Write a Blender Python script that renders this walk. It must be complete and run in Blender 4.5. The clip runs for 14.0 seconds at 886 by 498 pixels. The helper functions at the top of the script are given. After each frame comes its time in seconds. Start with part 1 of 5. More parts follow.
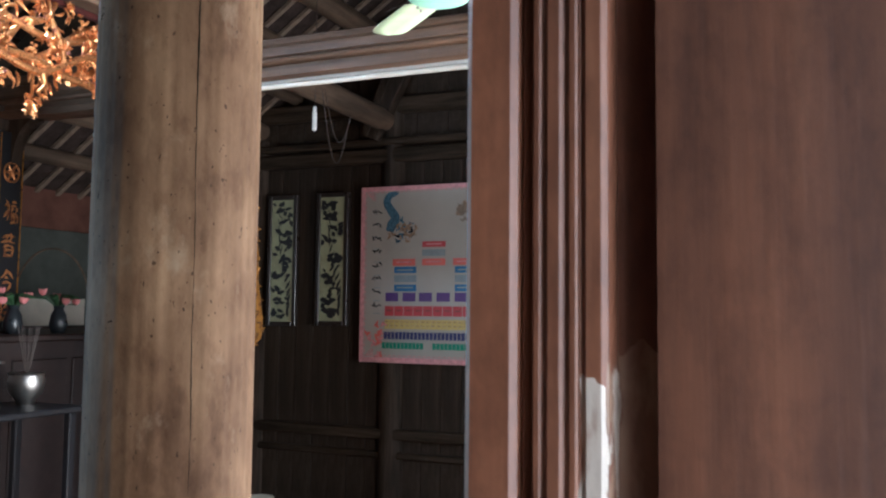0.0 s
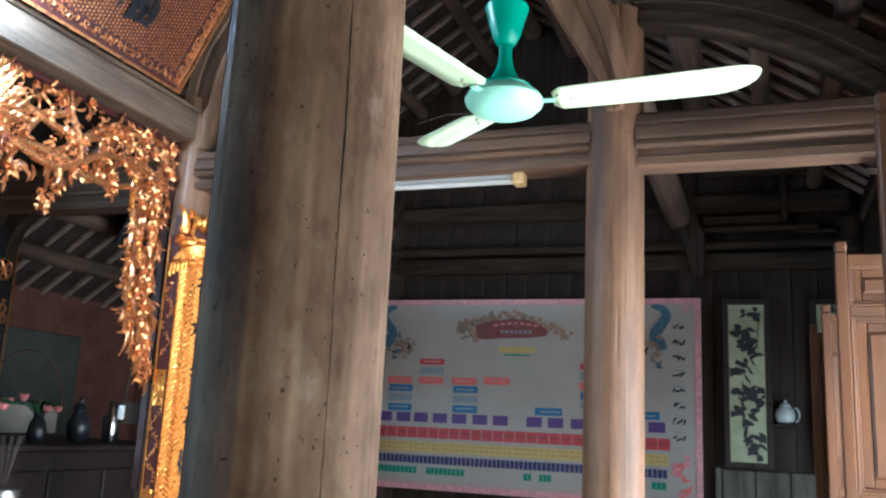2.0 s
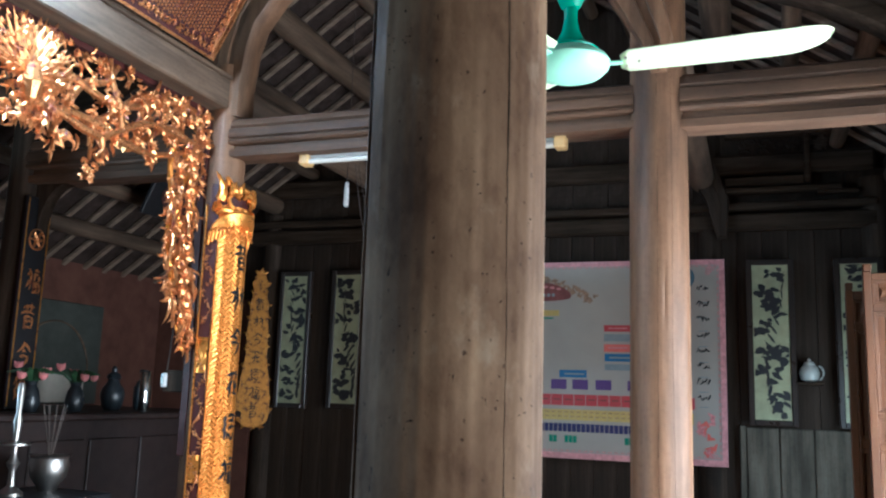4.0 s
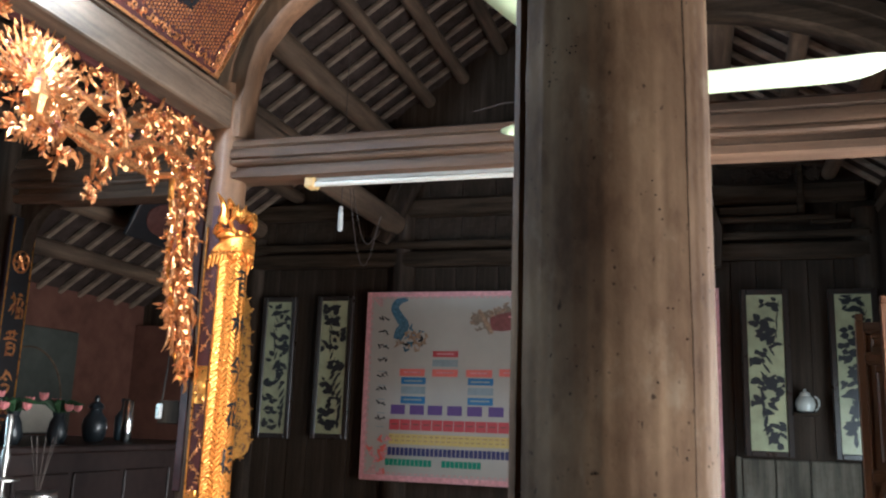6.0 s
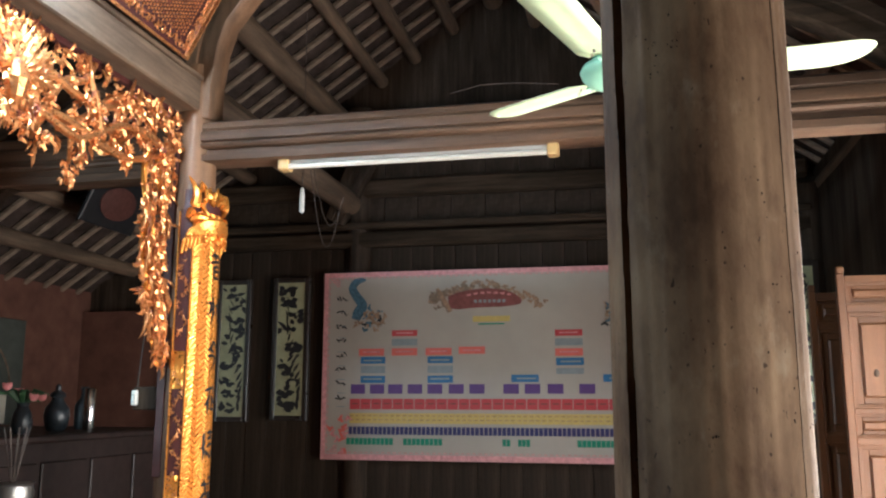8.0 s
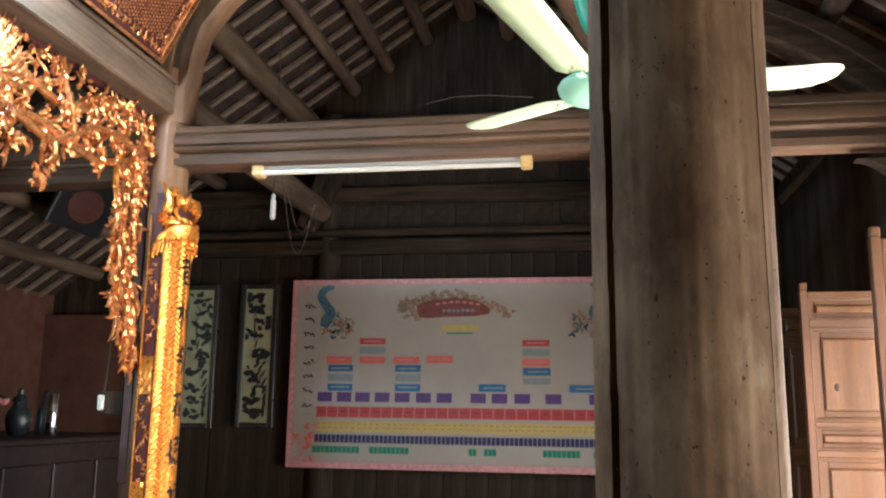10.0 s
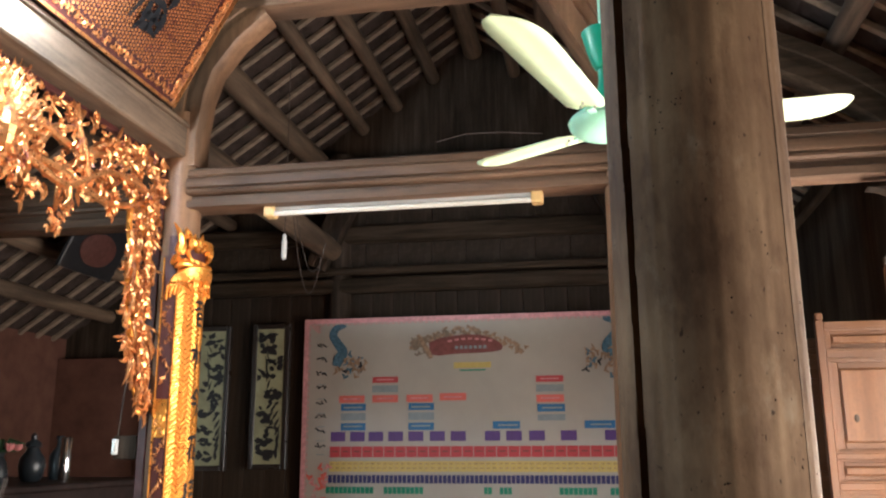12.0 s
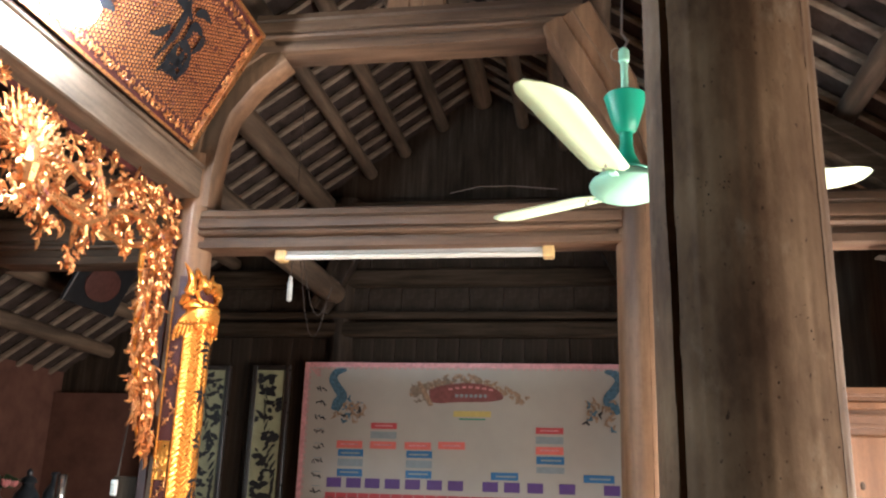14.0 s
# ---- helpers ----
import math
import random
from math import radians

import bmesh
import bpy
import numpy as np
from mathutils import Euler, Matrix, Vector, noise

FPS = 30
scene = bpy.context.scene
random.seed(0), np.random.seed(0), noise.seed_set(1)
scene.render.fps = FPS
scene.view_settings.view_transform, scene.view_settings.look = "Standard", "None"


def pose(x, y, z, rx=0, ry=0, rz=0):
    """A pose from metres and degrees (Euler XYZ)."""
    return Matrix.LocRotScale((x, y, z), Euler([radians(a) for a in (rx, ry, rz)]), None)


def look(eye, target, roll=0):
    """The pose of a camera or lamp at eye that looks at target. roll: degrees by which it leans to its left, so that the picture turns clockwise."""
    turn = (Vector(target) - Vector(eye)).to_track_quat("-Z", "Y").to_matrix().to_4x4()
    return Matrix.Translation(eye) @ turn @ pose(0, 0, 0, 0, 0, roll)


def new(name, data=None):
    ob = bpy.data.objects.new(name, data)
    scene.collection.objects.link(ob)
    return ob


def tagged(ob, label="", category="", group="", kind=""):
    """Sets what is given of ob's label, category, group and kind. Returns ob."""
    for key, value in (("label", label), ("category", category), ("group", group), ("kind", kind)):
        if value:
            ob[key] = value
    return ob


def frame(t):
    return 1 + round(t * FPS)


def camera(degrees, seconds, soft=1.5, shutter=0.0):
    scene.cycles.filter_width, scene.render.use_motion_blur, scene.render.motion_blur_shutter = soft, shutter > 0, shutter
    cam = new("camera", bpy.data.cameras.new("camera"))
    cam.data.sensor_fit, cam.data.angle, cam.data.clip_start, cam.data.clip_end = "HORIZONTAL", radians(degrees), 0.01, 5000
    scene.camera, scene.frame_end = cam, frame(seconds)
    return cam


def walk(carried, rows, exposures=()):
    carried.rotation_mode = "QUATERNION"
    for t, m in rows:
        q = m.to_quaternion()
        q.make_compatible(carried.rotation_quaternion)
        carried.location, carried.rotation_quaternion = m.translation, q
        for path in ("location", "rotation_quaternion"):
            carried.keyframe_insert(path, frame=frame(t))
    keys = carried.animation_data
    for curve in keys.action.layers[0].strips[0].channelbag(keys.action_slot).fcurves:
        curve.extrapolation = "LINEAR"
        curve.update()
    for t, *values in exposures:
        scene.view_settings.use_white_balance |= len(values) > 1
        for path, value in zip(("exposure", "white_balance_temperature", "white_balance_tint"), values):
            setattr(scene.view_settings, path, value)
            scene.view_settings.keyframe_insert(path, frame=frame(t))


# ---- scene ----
cam = camera(54.4, 14.0, 2.2, 0.5)
PATH = [
    (0, (-2.109, 1.092, 1.545), (-2.879, 2.932, 1.692), 0.6),
    (0.5, (-2.154, 1.091, 1.556), (-2.92, 2.929, 1.735), 1.6),
    (1, (-2.239, 1.135, 1.551), (-3.044, 2.945, 1.826), 2.9),
    (1.5, (-2.341, 1.165, 1.569), (-3.112, 2.968, 1.961), 3.3),
    (2, (-2.402, 1.147, 1.571), (-3.092, 2.978, 1.983), 2.8),
    (2.5, (-2.477, 1.104, 1.576), (-3.08, 2.969, 1.971), 1.9),
    (3, (-2.518, 1.088, 1.573), (-3.078, 2.969, 1.954), 1.9),
    (3.5, (-2.547, 1.081, 1.565), (-3.12, 2.963, 1.923), 1.6),
    (4, (-2.596, 1.063, 1.559), (-3.271, 2.915, 1.892), 1.9),
    (6.5, (-2.933, 1.088, 1.575), (-3.465, 2.973, 1.979), 1.8),
    (7, (-3.002, 1.052, 1.572), (-3.484, 2.961, 1.925), 1.3),
    (9.5, (-3.074, 0.946, 1.562), (-3.425, 2.883, 1.915), -0.2),
    (10, (-3.082, 0.95, 1.564), (-3.417, 2.887, 1.935), 0.8),
    (10.5, (-3.096, 0.95, 1.567), (-3.427, 2.885, 1.945), 0.3),
    (11, (-3.097, 0.943, 1.566), (-3.441, 2.871, 1.971), -0.1),
    (11.5, (-3.096, 0.948, 1.566), (-3.448, 2.871, 1.991), -0.1),
    (12, (-3.099, 0.946, 1.567), (-3.45, 2.862, 2.02), -0.2),
    (12.5, (-3.099, 0.948, 1.579), (-3.437, 2.858, 2.067), -0.7),
    (13, (-3.115, 0.951, 1.591), (-3.447, 2.857, 2.096), -0.5),
    (13.5, (-3.135, 0.931, 1.601), (-3.461, 2.832, 2.131), 0.8),
    (14, (-3.163, 0.915, 1.6), (-3.5, 2.809, 2.147), 1.9),
]
EXPOSURES = [(0, 0.6, 4700, 1), (1.5, 0.57, 4400, -4), (4, 0.57, 4400, -4), (7, 0.76, 5050, 0), (9.5, 0.84, 5200, 0), (11.5, 0.88, 5450, 3), (14, 0.97, 5450, 4)]
walk(cam, [(t, look(eye, target, roll)) for t, eye, target, roll in PATH], EXPOSURES)
# ---------- world, sun and the large lights ----------
world = bpy.data.worlds.new("sky")
scene.world = world
world.use_nodes = True
wn = world.node_tree.nodes
sky = wn.new("ShaderNodeTexSky")
sky.sky_type, sky.sun_disc = "NISHITA", False
sky.sun_elevation, sky.sun_rotation = radians(42), radians(105)
wn["Background"].inputs["Strength"].default_value = 0.10
world.node_tree.links.new(sky.outputs["Color"], wn["Background"].inputs["Color"])


def lamp(name, kind, m, energy, color, **sizes):
    data = bpy.data.lights.new(name, kind)
    data.energy, data.color = energy, color
    if kind == "AREA":
        data.shape, data.size, data.size_y = "RECTANGLE", sizes["sx"], sizes["sy"]
    if kind == "SUN":
        data.angle = radians(0.5)
    ob = new(name, data)
    ob.matrix_world = m
    return ob


DAY = (1.0, 0.93, 0.84)
lamp("sun", "SUN", look((4, -0.2, 5), (-2, 1.4, 0)), 2.6, (1.0, 0.92, 0.8))
# daylight in the open doorways of the front wall
lamp("doorway_daylight", "AREA", look((-1.5, 1.12, 1.15), (-3.6, 1.3, 1.4)), 18, DAY, sx=0.7, sy=1.9)
lamp("doorway_daylight", "AREA", look((-1.5, 1.8, 1.15), (-3.6, 1.9, 1.4)), 29, (1.0, 0.80, 0.60), sx=0.5, sy=1.9)
lamp("doorway_daylight", "AREA", look((-1.5, 3.8, 1.15), (-3.6, 3.6, 1.4)), 205, (1.0, 0.80, 0.64), sx=2.2, sy=1.9)
# added fill for the far wall's right end, through an unseen opening
lamp("far_wall_fill", "AREA", look((-1.6, 5.95, 1.38), (-2.5, 6.85, 1.6)), 11, (1.0, 0.93, 0.82), sx=0.9, sy=0.95)
# added fill from an unseen rear opening, then the bulb before the name board
lamp("rear_fill_light", "AREA", look((-7.15, 1.5, 1.6), (-3.0, 1.3, 1.75)), 58, (0.90, 1.0, 0.94), sx=1.2, sy=1.2)
BULB, BULB_AT = 345.0, (-4.78, 3.15, 3.09)

# ---------- materials ----------


def mat(name):
    m = bpy.data.materials.new(name)
    m.use_nodes = True
    nt = m.node_tree
    return m, nt, nt.nodes["Principled BSDF"]


def noise_tex(nt, coord, scale, stretch=(1, 1, 1), detail=6, rough=0.6):
    mp = nt.nodes.new("ShaderNodeMapping")
    mp.inputs["Scale"].default_value = stretch
    nt.links.new(coord, mp.inputs["Vector"])
    n = nt.nodes.new("ShaderNodeTexNoise")
    n.inputs["Scale"].default_value, n.inputs["Detail"].default_value, n.inputs["Roughness"].default_value = scale, detail, rough
    nt.links.new(mp.outputs["Vector"], n.inputs["Vector"])
    return n.outputs["Fac"]


def ramp(nt, fac, stops):
    r = nt.nodes.new("ShaderNodeValToRGB")
    el = r.color_ramp.elements
    while len(el) < len(stops):
        el.new(0.5)
    for e, (p, c) in zip(el, stops):
        e.position, e.color = p, (*c, 1) if len(c) == 3 else c
    nt.links.new(fac, r.inputs["Fac"])
    return r.outputs["Color"]


def mix(nt, kind, fac, a, b):
    n = nt.nodes.new("ShaderNodeMix")
    n.data_type, n.blend_type = "RGBA", kind
    for sock, v in ((n.inputs[0], fac), (n.inputs[6], a), (n.inputs[7], b)):
        if isinstance(v, (int, float)):
            sock.default_value = v
        elif isinstance(v, tuple):
            sock.default_value = (*v, 1)
        else:
            nt.links.new(v, sock)
    return n.outputs[2]


def bump(nt, bsdf, height, strength, distance=0.004):
    b = nt.nodes.new("ShaderNodeBump")
    b.inputs["Strength"].default_value, b.inputs["Distance"].default_value = strength, distance
    nt.links.new(height, b.inputs["Height"])
    nt.links.new(b.outputs["Normal"], bsdf.inputs["Normal"])


AXIS = {"x": (0.06, 1, 1), "y": (1, 0.06, 1), "z": (1, 1, 0.06)}


def wood(name, low, mid, high, along="z", rough=0.6, grain=38, stain=0.55, gloss=0.4, relief=0.5):
    """Wood with long grain, broad stains and a fine relief."""
    m, nt, b = mat(name)
    co = nt.nodes.new("ShaderNodeTexCoord").outputs["Object"]
    g = noise_tex(nt, co, grain, AXIS[along], 8, 0.65)
    wide = noise_tex(nt, co, 5.5, tuple(1 if v == 1 else 0.25 for v in AXIS[along]), 5, 0.55)
    spots = noise_tex(nt, co, 60, (1, 1, 1), 3, 0.5)
    col = ramp(nt, g, [(0.28, low), (0.5, mid), (0.72, high)])
    dark = ramp(nt, wide, [(0.36, (1 - stain,) * 3), (0.6, (1, 1, 1))])
    col = mix(nt, "MULTIPLY", 1.0, col, dark)
    col = mix(nt, "MULTIPLY", 0.5, col, ramp(nt, spots, [(0.3, (0.75, 0.72, 0.7)), (0.5, (1, 1, 1))]))
    nt.links.new(col, b.inputs["Base Color"])
    nt.links.new(ramp(nt, wide, [(0.3, (rough + 0.12,) * 3), (0.7, (rough - 0.08,) * 3)]), b.inputs["Roughness"])
    b.inputs["Specular IOR Level"].default_value = gloss
    bump(nt, b, g, relief, 0.003)
    return m


def plain(name, color, rough=0.5, metal=0.0, vary=0.2, scale=14, relief=0.0, gloss=0.5):
    """A painted, glazed or metal surface with slight blotches."""
    m, nt, b = mat(name)
    co = nt.nodes.new("ShaderNodeTexCoord").outputs["Object"]
    n = noise_tex(nt, co, scale, (1, 1, 1), 6, 0.6)
    lo = tuple(c * (1 - vary) for c in color)
    hi = tuple(min(1, c * (1 + vary * 0.5)) for c in color)
    nt.links.new(ramp(nt, n, [(0.3, lo), (0.7, hi)]), b.inputs["Base Color"])
    nt.links.new(ramp(nt, n, [(0.3, (min(1, rough + 0.1),) * 3), (0.7, (max(0, rough - 0.06),) * 3)]), b.inputs["Roughness"])
    b.inputs["Metallic"].default_value = metal
    b.inputs["Specular IOR Level"].default_value = gloss
    if relief:
        bump(nt, b, noise_tex(nt, co, scale * 8, (1, 1, 1), 4, 0.6), relief, 0.002)
    return m


def gilded(name, base, worn, rough=0.33, cover=0.36, scale=22):
    """Gold leaf over lacquer, worn through here and there."""
    m, nt, b = mat(name)
    co = nt.nodes.new("ShaderNodeTexCoord").outputs["Object"]
    n = noise_tex(nt, co, scale, (1, 1, 1), 5, 0.6)
    fine = noise_tex(nt, co, 90, (1, 1, 1), 4, 0.6)
    col = ramp(nt, n, [(cover - 0.06, worn), (cover + 0.04, tuple(c * 0.8 for c in base)), (0.75, base)])
    nt.links.new(col, b.inputs["Base Color"])
    nt.links.new(ramp(nt, n, [(cover - 0.06, (0.15,) * 3), (cover + 0.04, (0.85,) * 3)]), b.inputs["Metallic"])
    nt.links.new(ramp(nt, fine, [(0.3, (rough + 0.14,) * 3), (0.7, (rough - 0.08,) * 3)]), b.inputs["Roughness"])
    bump(nt, b, fine, 0.35, 0.002)
    return m


def weathered(name):
    """Bare old pillar timber: broad dark stains, soft grain, worm holes."""
    m, nt, b = mat(name)
    co = nt.nodes.new("ShaderNodeTexCoord").outputs["Object"]
    g = noise_tex(nt, co, 30, (1, 1, 0.10), 6, 0.55)
    swirl = noise_tex(nt, co, 7, (1, 1, 0.6), 5, 0.6)
    wide = noise_tex(nt, co, 4.2, (1, 1, 0.5), 8, 0.66)
    pale = noise_tex(nt, co, 16, (1, 1, 0.6), 6, 0.65)
    blot = noise_tex(nt, co, 34, (1, 1, 0.45), 4, 0.6)
    pits = noise_tex(nt, co, 130, (1, 1, 0.6), 2, 0.5)
    col = ramp(nt, g, [(0.3, (0.145, 0.09, 0.051)), (0.5, (0.178, 0.115, 0.067)), (0.7, (0.21, 0.139, 0.083))])
    col = mix(nt, "MULTIPLY", 1.0, col, ramp(nt, wide, [(0.38, (0.46, 0.38, 0.33)), (0.5, (0.82, 0.76, 0.70)), (0.6, (1.08, 1.04, 0.98))]))
    col = mix(nt, "MULTIPLY", 0.8, col, ramp(nt, swirl, [(0.35, (0.68, 0.62, 0.57)), (0.55, (1, 1, 1))]))
    col = mix(nt, "MULTIPLY", 0.6, col, ramp(nt, blot, [(0.36, (0.62, 0.55, 0.5)), (0.5, (1, 1, 1))]))
    col = mix(nt, "MIX", ramp(nt, pale, [(0.6, (0, 0, 0)), (0.78, (0.4, 0.4, 0.4))]), col, (0.34, 0.27, 0.195))
    col = mix(nt, "MULTIPLY", 1.0, col, ramp(nt, pits, [(0.25, (0.3, 0.26, 0.22)), (0.31, (1, 1, 1))]))
    nt.links.new(col, b.inputs["Base Color"])
    nt.links.new(ramp(nt, wide, [(0.3, (0.82,) * 3), (0.7, (0.68,) * 3)]), b.inputs["Roughness"])
    b.inputs["Specular IOR Level"].default_value = 0.22
    bump(nt, b, mix(nt, "ADD", 0.5, g, pits), 0.35, 0.002)
    return m


W_PILLAR = weathered("weathered_ironwood")
W_POST = wood("polished_old_wood", (0.16, 0.085, 0.043), (0.24, 0.132, 0.069), (0.315, 0.18, 0.097), "z", 0.5, 24, 0.6)
W_BEAM = wood("old_beam_wood", (0.085, 0.047, 0.026), (0.14, 0.08, 0.045), (0.205, 0.12, 0.07), "x", 0.6, 30, 0.5)
W_BEAMY = wood("old_purlin_wood", (0.07, 0.047, 0.03), (0.13, 0.087, 0.056), (0.2, 0.138, 0.09), "y", 0.65, 34, 0.5)
W_DARK = wood("smoke_darkened_wood", (0.02, 0.0135, 0.009), (0.043, 0.029, 0.019), (0.076, 0.053, 0.035), "z", 0.75, 34, 0.5, 0.2)
W_DARKX = wood("smoke_darkened_rail_wood", (0.018, 0.012, 0.008), (0.044, 0.03, 0.019), (0.08, 0.055, 0.036), "x", 0.8, 34, 0.5, 0.12)
W_DOOR = wood("varnished_door_wood", (0.088, 0.036, 0.013), (0.128, 0.056, 0.0215), (0.166, 0.078, 0.032), "z", 0.42, 26, 0.35, 0.5, 0.3)
W_DOORX = wood("varnished_rail_wood", (0.088, 0.036, 0.013), (0.128, 0.056, 0.0215), (0.166, 0.078, 0.032), "x", 0.42, 26, 0.35, 0.5, 0.3)
W_SUNPATCH = wood("sun_patched_door_wood", (0.10, 0.034, 0.015), (0.225, 0.085, 0.04), (0.36, 0.16, 0.08), "z", 0.45, 17, 0.45, 0.5, 0.5)


def sun_patch(m, x0, x1, z_top, tone=(0.62, 0.52, 0.42), most=0.75):
    """Paints a pale patch of sunlight into a door moulding's colour, ragged above."""
    nt = m.node_tree
    b = nt.nodes["Principled BSDF"]
    old = b.inputs["Base Color"].links[0].from_socket
    co = nt.nodes.new("ShaderNodeTexCoord").outputs["Object"]
    sep = nt.nodes.new("ShaderNodeSeparateXYZ")
    nt.links.new(co, sep.inputs[0])
    rag = noise_tex(nt, co, 45, (1, 1, 0.3), 5, 0.6)

    def calc(op, a, c):
        n = nt.nodes.new("ShaderNodeMath")
        n.operation = op
        for sock, v in ((n.inputs[0], a), (n.inputs[1], c)):
            if isinstance(v, float):
                sock.default_value = v
            else:
                nt.links.new(v, sock)
        return n.outputs[0]
    fleck = noise_tex(nt, co, 70, (0.8, 0.8, 0.35), 5, 0.7)
    old = mix(nt, "MULTIPLY", 0.3, old, ramp(nt, fleck, [(0.34, (0.55, 0.5, 0.48)), (0.56, (1.12, 1.1, 1.08))]))
    wob = calc("MULTIPLY", calc("SUBTRACT", rag, 0.5), 0.05)
    zz = calc("LESS_THAN", calc("ADD", sep.outputs[2], wob), z_top)
    xa = calc("GREATER_THAN", calc("ADD", sep.outputs[0], calc("MULTIPLY", wob, 0.3)), x0)
    xb = calc("LESS_THAN", calc("ADD", sep.outputs[0], calc("MULTIPLY", wob, 0.3)), x1)
    mask = calc("MULTIPLY", calc("MULTIPLY", zz, calc("MULTIPLY", xa, xb)), ramp(nt, rag, [(0.38, (0.1,) * 3), (0.52, (most,) * 3)]))
    nt.links.new(mix(nt, "MIX", mask, old, tone), b.inputs["Base Color"])


# sunlight painted into the wood colour: bright on one moulding, duller beside it
sun_patch(W_SUNPATCH, -2.1976, -2.1855, 1.52)
sun_patch(W_SUNPATCH, -2.185, -2.168, 1.53, (0.3, 0.19, 0.12), 0.6)
W_RAFTER = wood("rafter_wood", (0.13, 0.095, 0.068), (0.23, 0.17, 0.12), (0.33, 0.25, 0.18), "x", 0.75, 30, 0.3)
W_BOARD = wood("greyed_board_wood", (0.06, 0.052, 0.038), (0.125, 0.108, 0.08), (0.19, 0.165, 0.122), "z", 0.8, 24, 0.5, 0.2)
M_TILE = plain("smoked_clay_tiles", (0.05, 0.036, 0.03), 0.9, 0, 0.5, 9, 0.4, 0.1)
M_FLOOR = plain("terracotta_floor", (0.24, 0.11, 0.065), 0.55, 0, 0.3, 6, 0.3)
M_PLASTER = plain("whitewashed_plaster", (0.62, 0.57, 0.48), 0.85, 0, 0.2, 5, 0.5, 0.2)
M_REDWALL = plain("red_brown_plaster", (0.115, 0.052, 0.036), 0.85, 0, 0.25, 7, 0.4, 0.2)
M_GROUND = plain("courtyard_brick", (0.36, 0.22, 0.15), 0.85, 0, 0.3, 3, 0.4, 0.2)
M_GOLD = gilded("gold_leaf_carving", (0.78, 0.35, 0.125), (0.15, 0.03, 0.02), 0.3, 0.40)
M_GOLDB = gilded("bright_gold_leaf", (0.98, 0.42, 0.075), (0.5, 0.15, 0.03), 0.3, 0.24, 30)
M_GOLDD = gilded("dull_gold_leaf", (0.62, 0.30, 0.06), (0.12, 0.045, 0.018), 0.38, 0.42, 30)
M_LACQ = plain("dark_red_lacquer", (0.06, 0.012, 0.01), 0.5, 0, 0.35, 16)
M_BLACK = plain("black_lacquer", (0.012, 0.012, 0.014), 0.35, 0, 0.3, 20)
M_GREEN = plain("green_enamel", (0.035, 0.36, 0.22), 0.32, 0, 0.15, 12)
M_MOTOR = plain("mint_green_enamel", (0.42, 0.78, 0.56), 0.35, 0, 0.1, 12)
M_BLADE = plain("pale_green_blade_enamel", (0.66, 0.80, 0.50), 0.38, 0, 0.08, 9)
M_WHITE = plain("white_enamel", (0.78, 0.77, 0.72), 0.4, 0, 0.1, 12)
M_CREAM = plain("yellowed_plastic", (0.62, 0.42, 0.17), 0.45, 0, 0.15, 30)
M_TUBE = plain("unlit_tube_glass", (0.58, 0.54, 0.46), 0.18, 0, 0.04, 8)
M_STEEL = plain("tarnished_steel", (0.45, 0.43, 0.4), 0.35, 1.0, 0.2, 30)
M_NACRE = plain("mother_of_pearl_panel", (0.37, 0.37, 0.22), 0.32, 0, 0.25, 10)
M_FRAME = plain("black_picture_frame", (0.03, 0.022, 0.018), 0.3, 0, 0.3, 14)
M_VINYL = plain("printed_vinyl", (0.375, 0.338, 0.288), 0.42, 0, 0.06, 5)
M_PINK = plain("pink_print", (0.62, 0.30, 0.30), 0.42, 0, 0.3, 40)
M_WIRE = plain("dusty_cable", (0.055, 0.038, 0.028), 0.6, 0, 0.2, 20)
M_GLAZE = plain("dark_glazed_ceramic", (0.018, 0.022, 0.026), 0.3, 0, 0.3, 12)
M_PORC = plain("white_porcelain", (0.42, 0.42, 0.38), 0.2, 0, 0.1, 12)
M_LOTUS = plain("pink_silk_petal", (0.62, 0.22, 0.22), 0.6, 0, 0.25, 30)
M_CHROME = plain("polished_metal", (0.75, 0.74, 0.72), 0.15, 1.0, 0.1, 20)
M_ALTAR = plain("dark_altar_lacquer", (0.019, 0.010, 0.008), 0.5, 0, 0.35, 16)
M_CRACK = plain("crack_shadow", (0.018, 0.012, 0.008), 0.9, 0, 0.3, 40, 0.0, 0.1)
M_LEAF = plain("dark_green_leaf", (0.04, 0.09, 0.035), 0.5, 0, 0.3, 30)
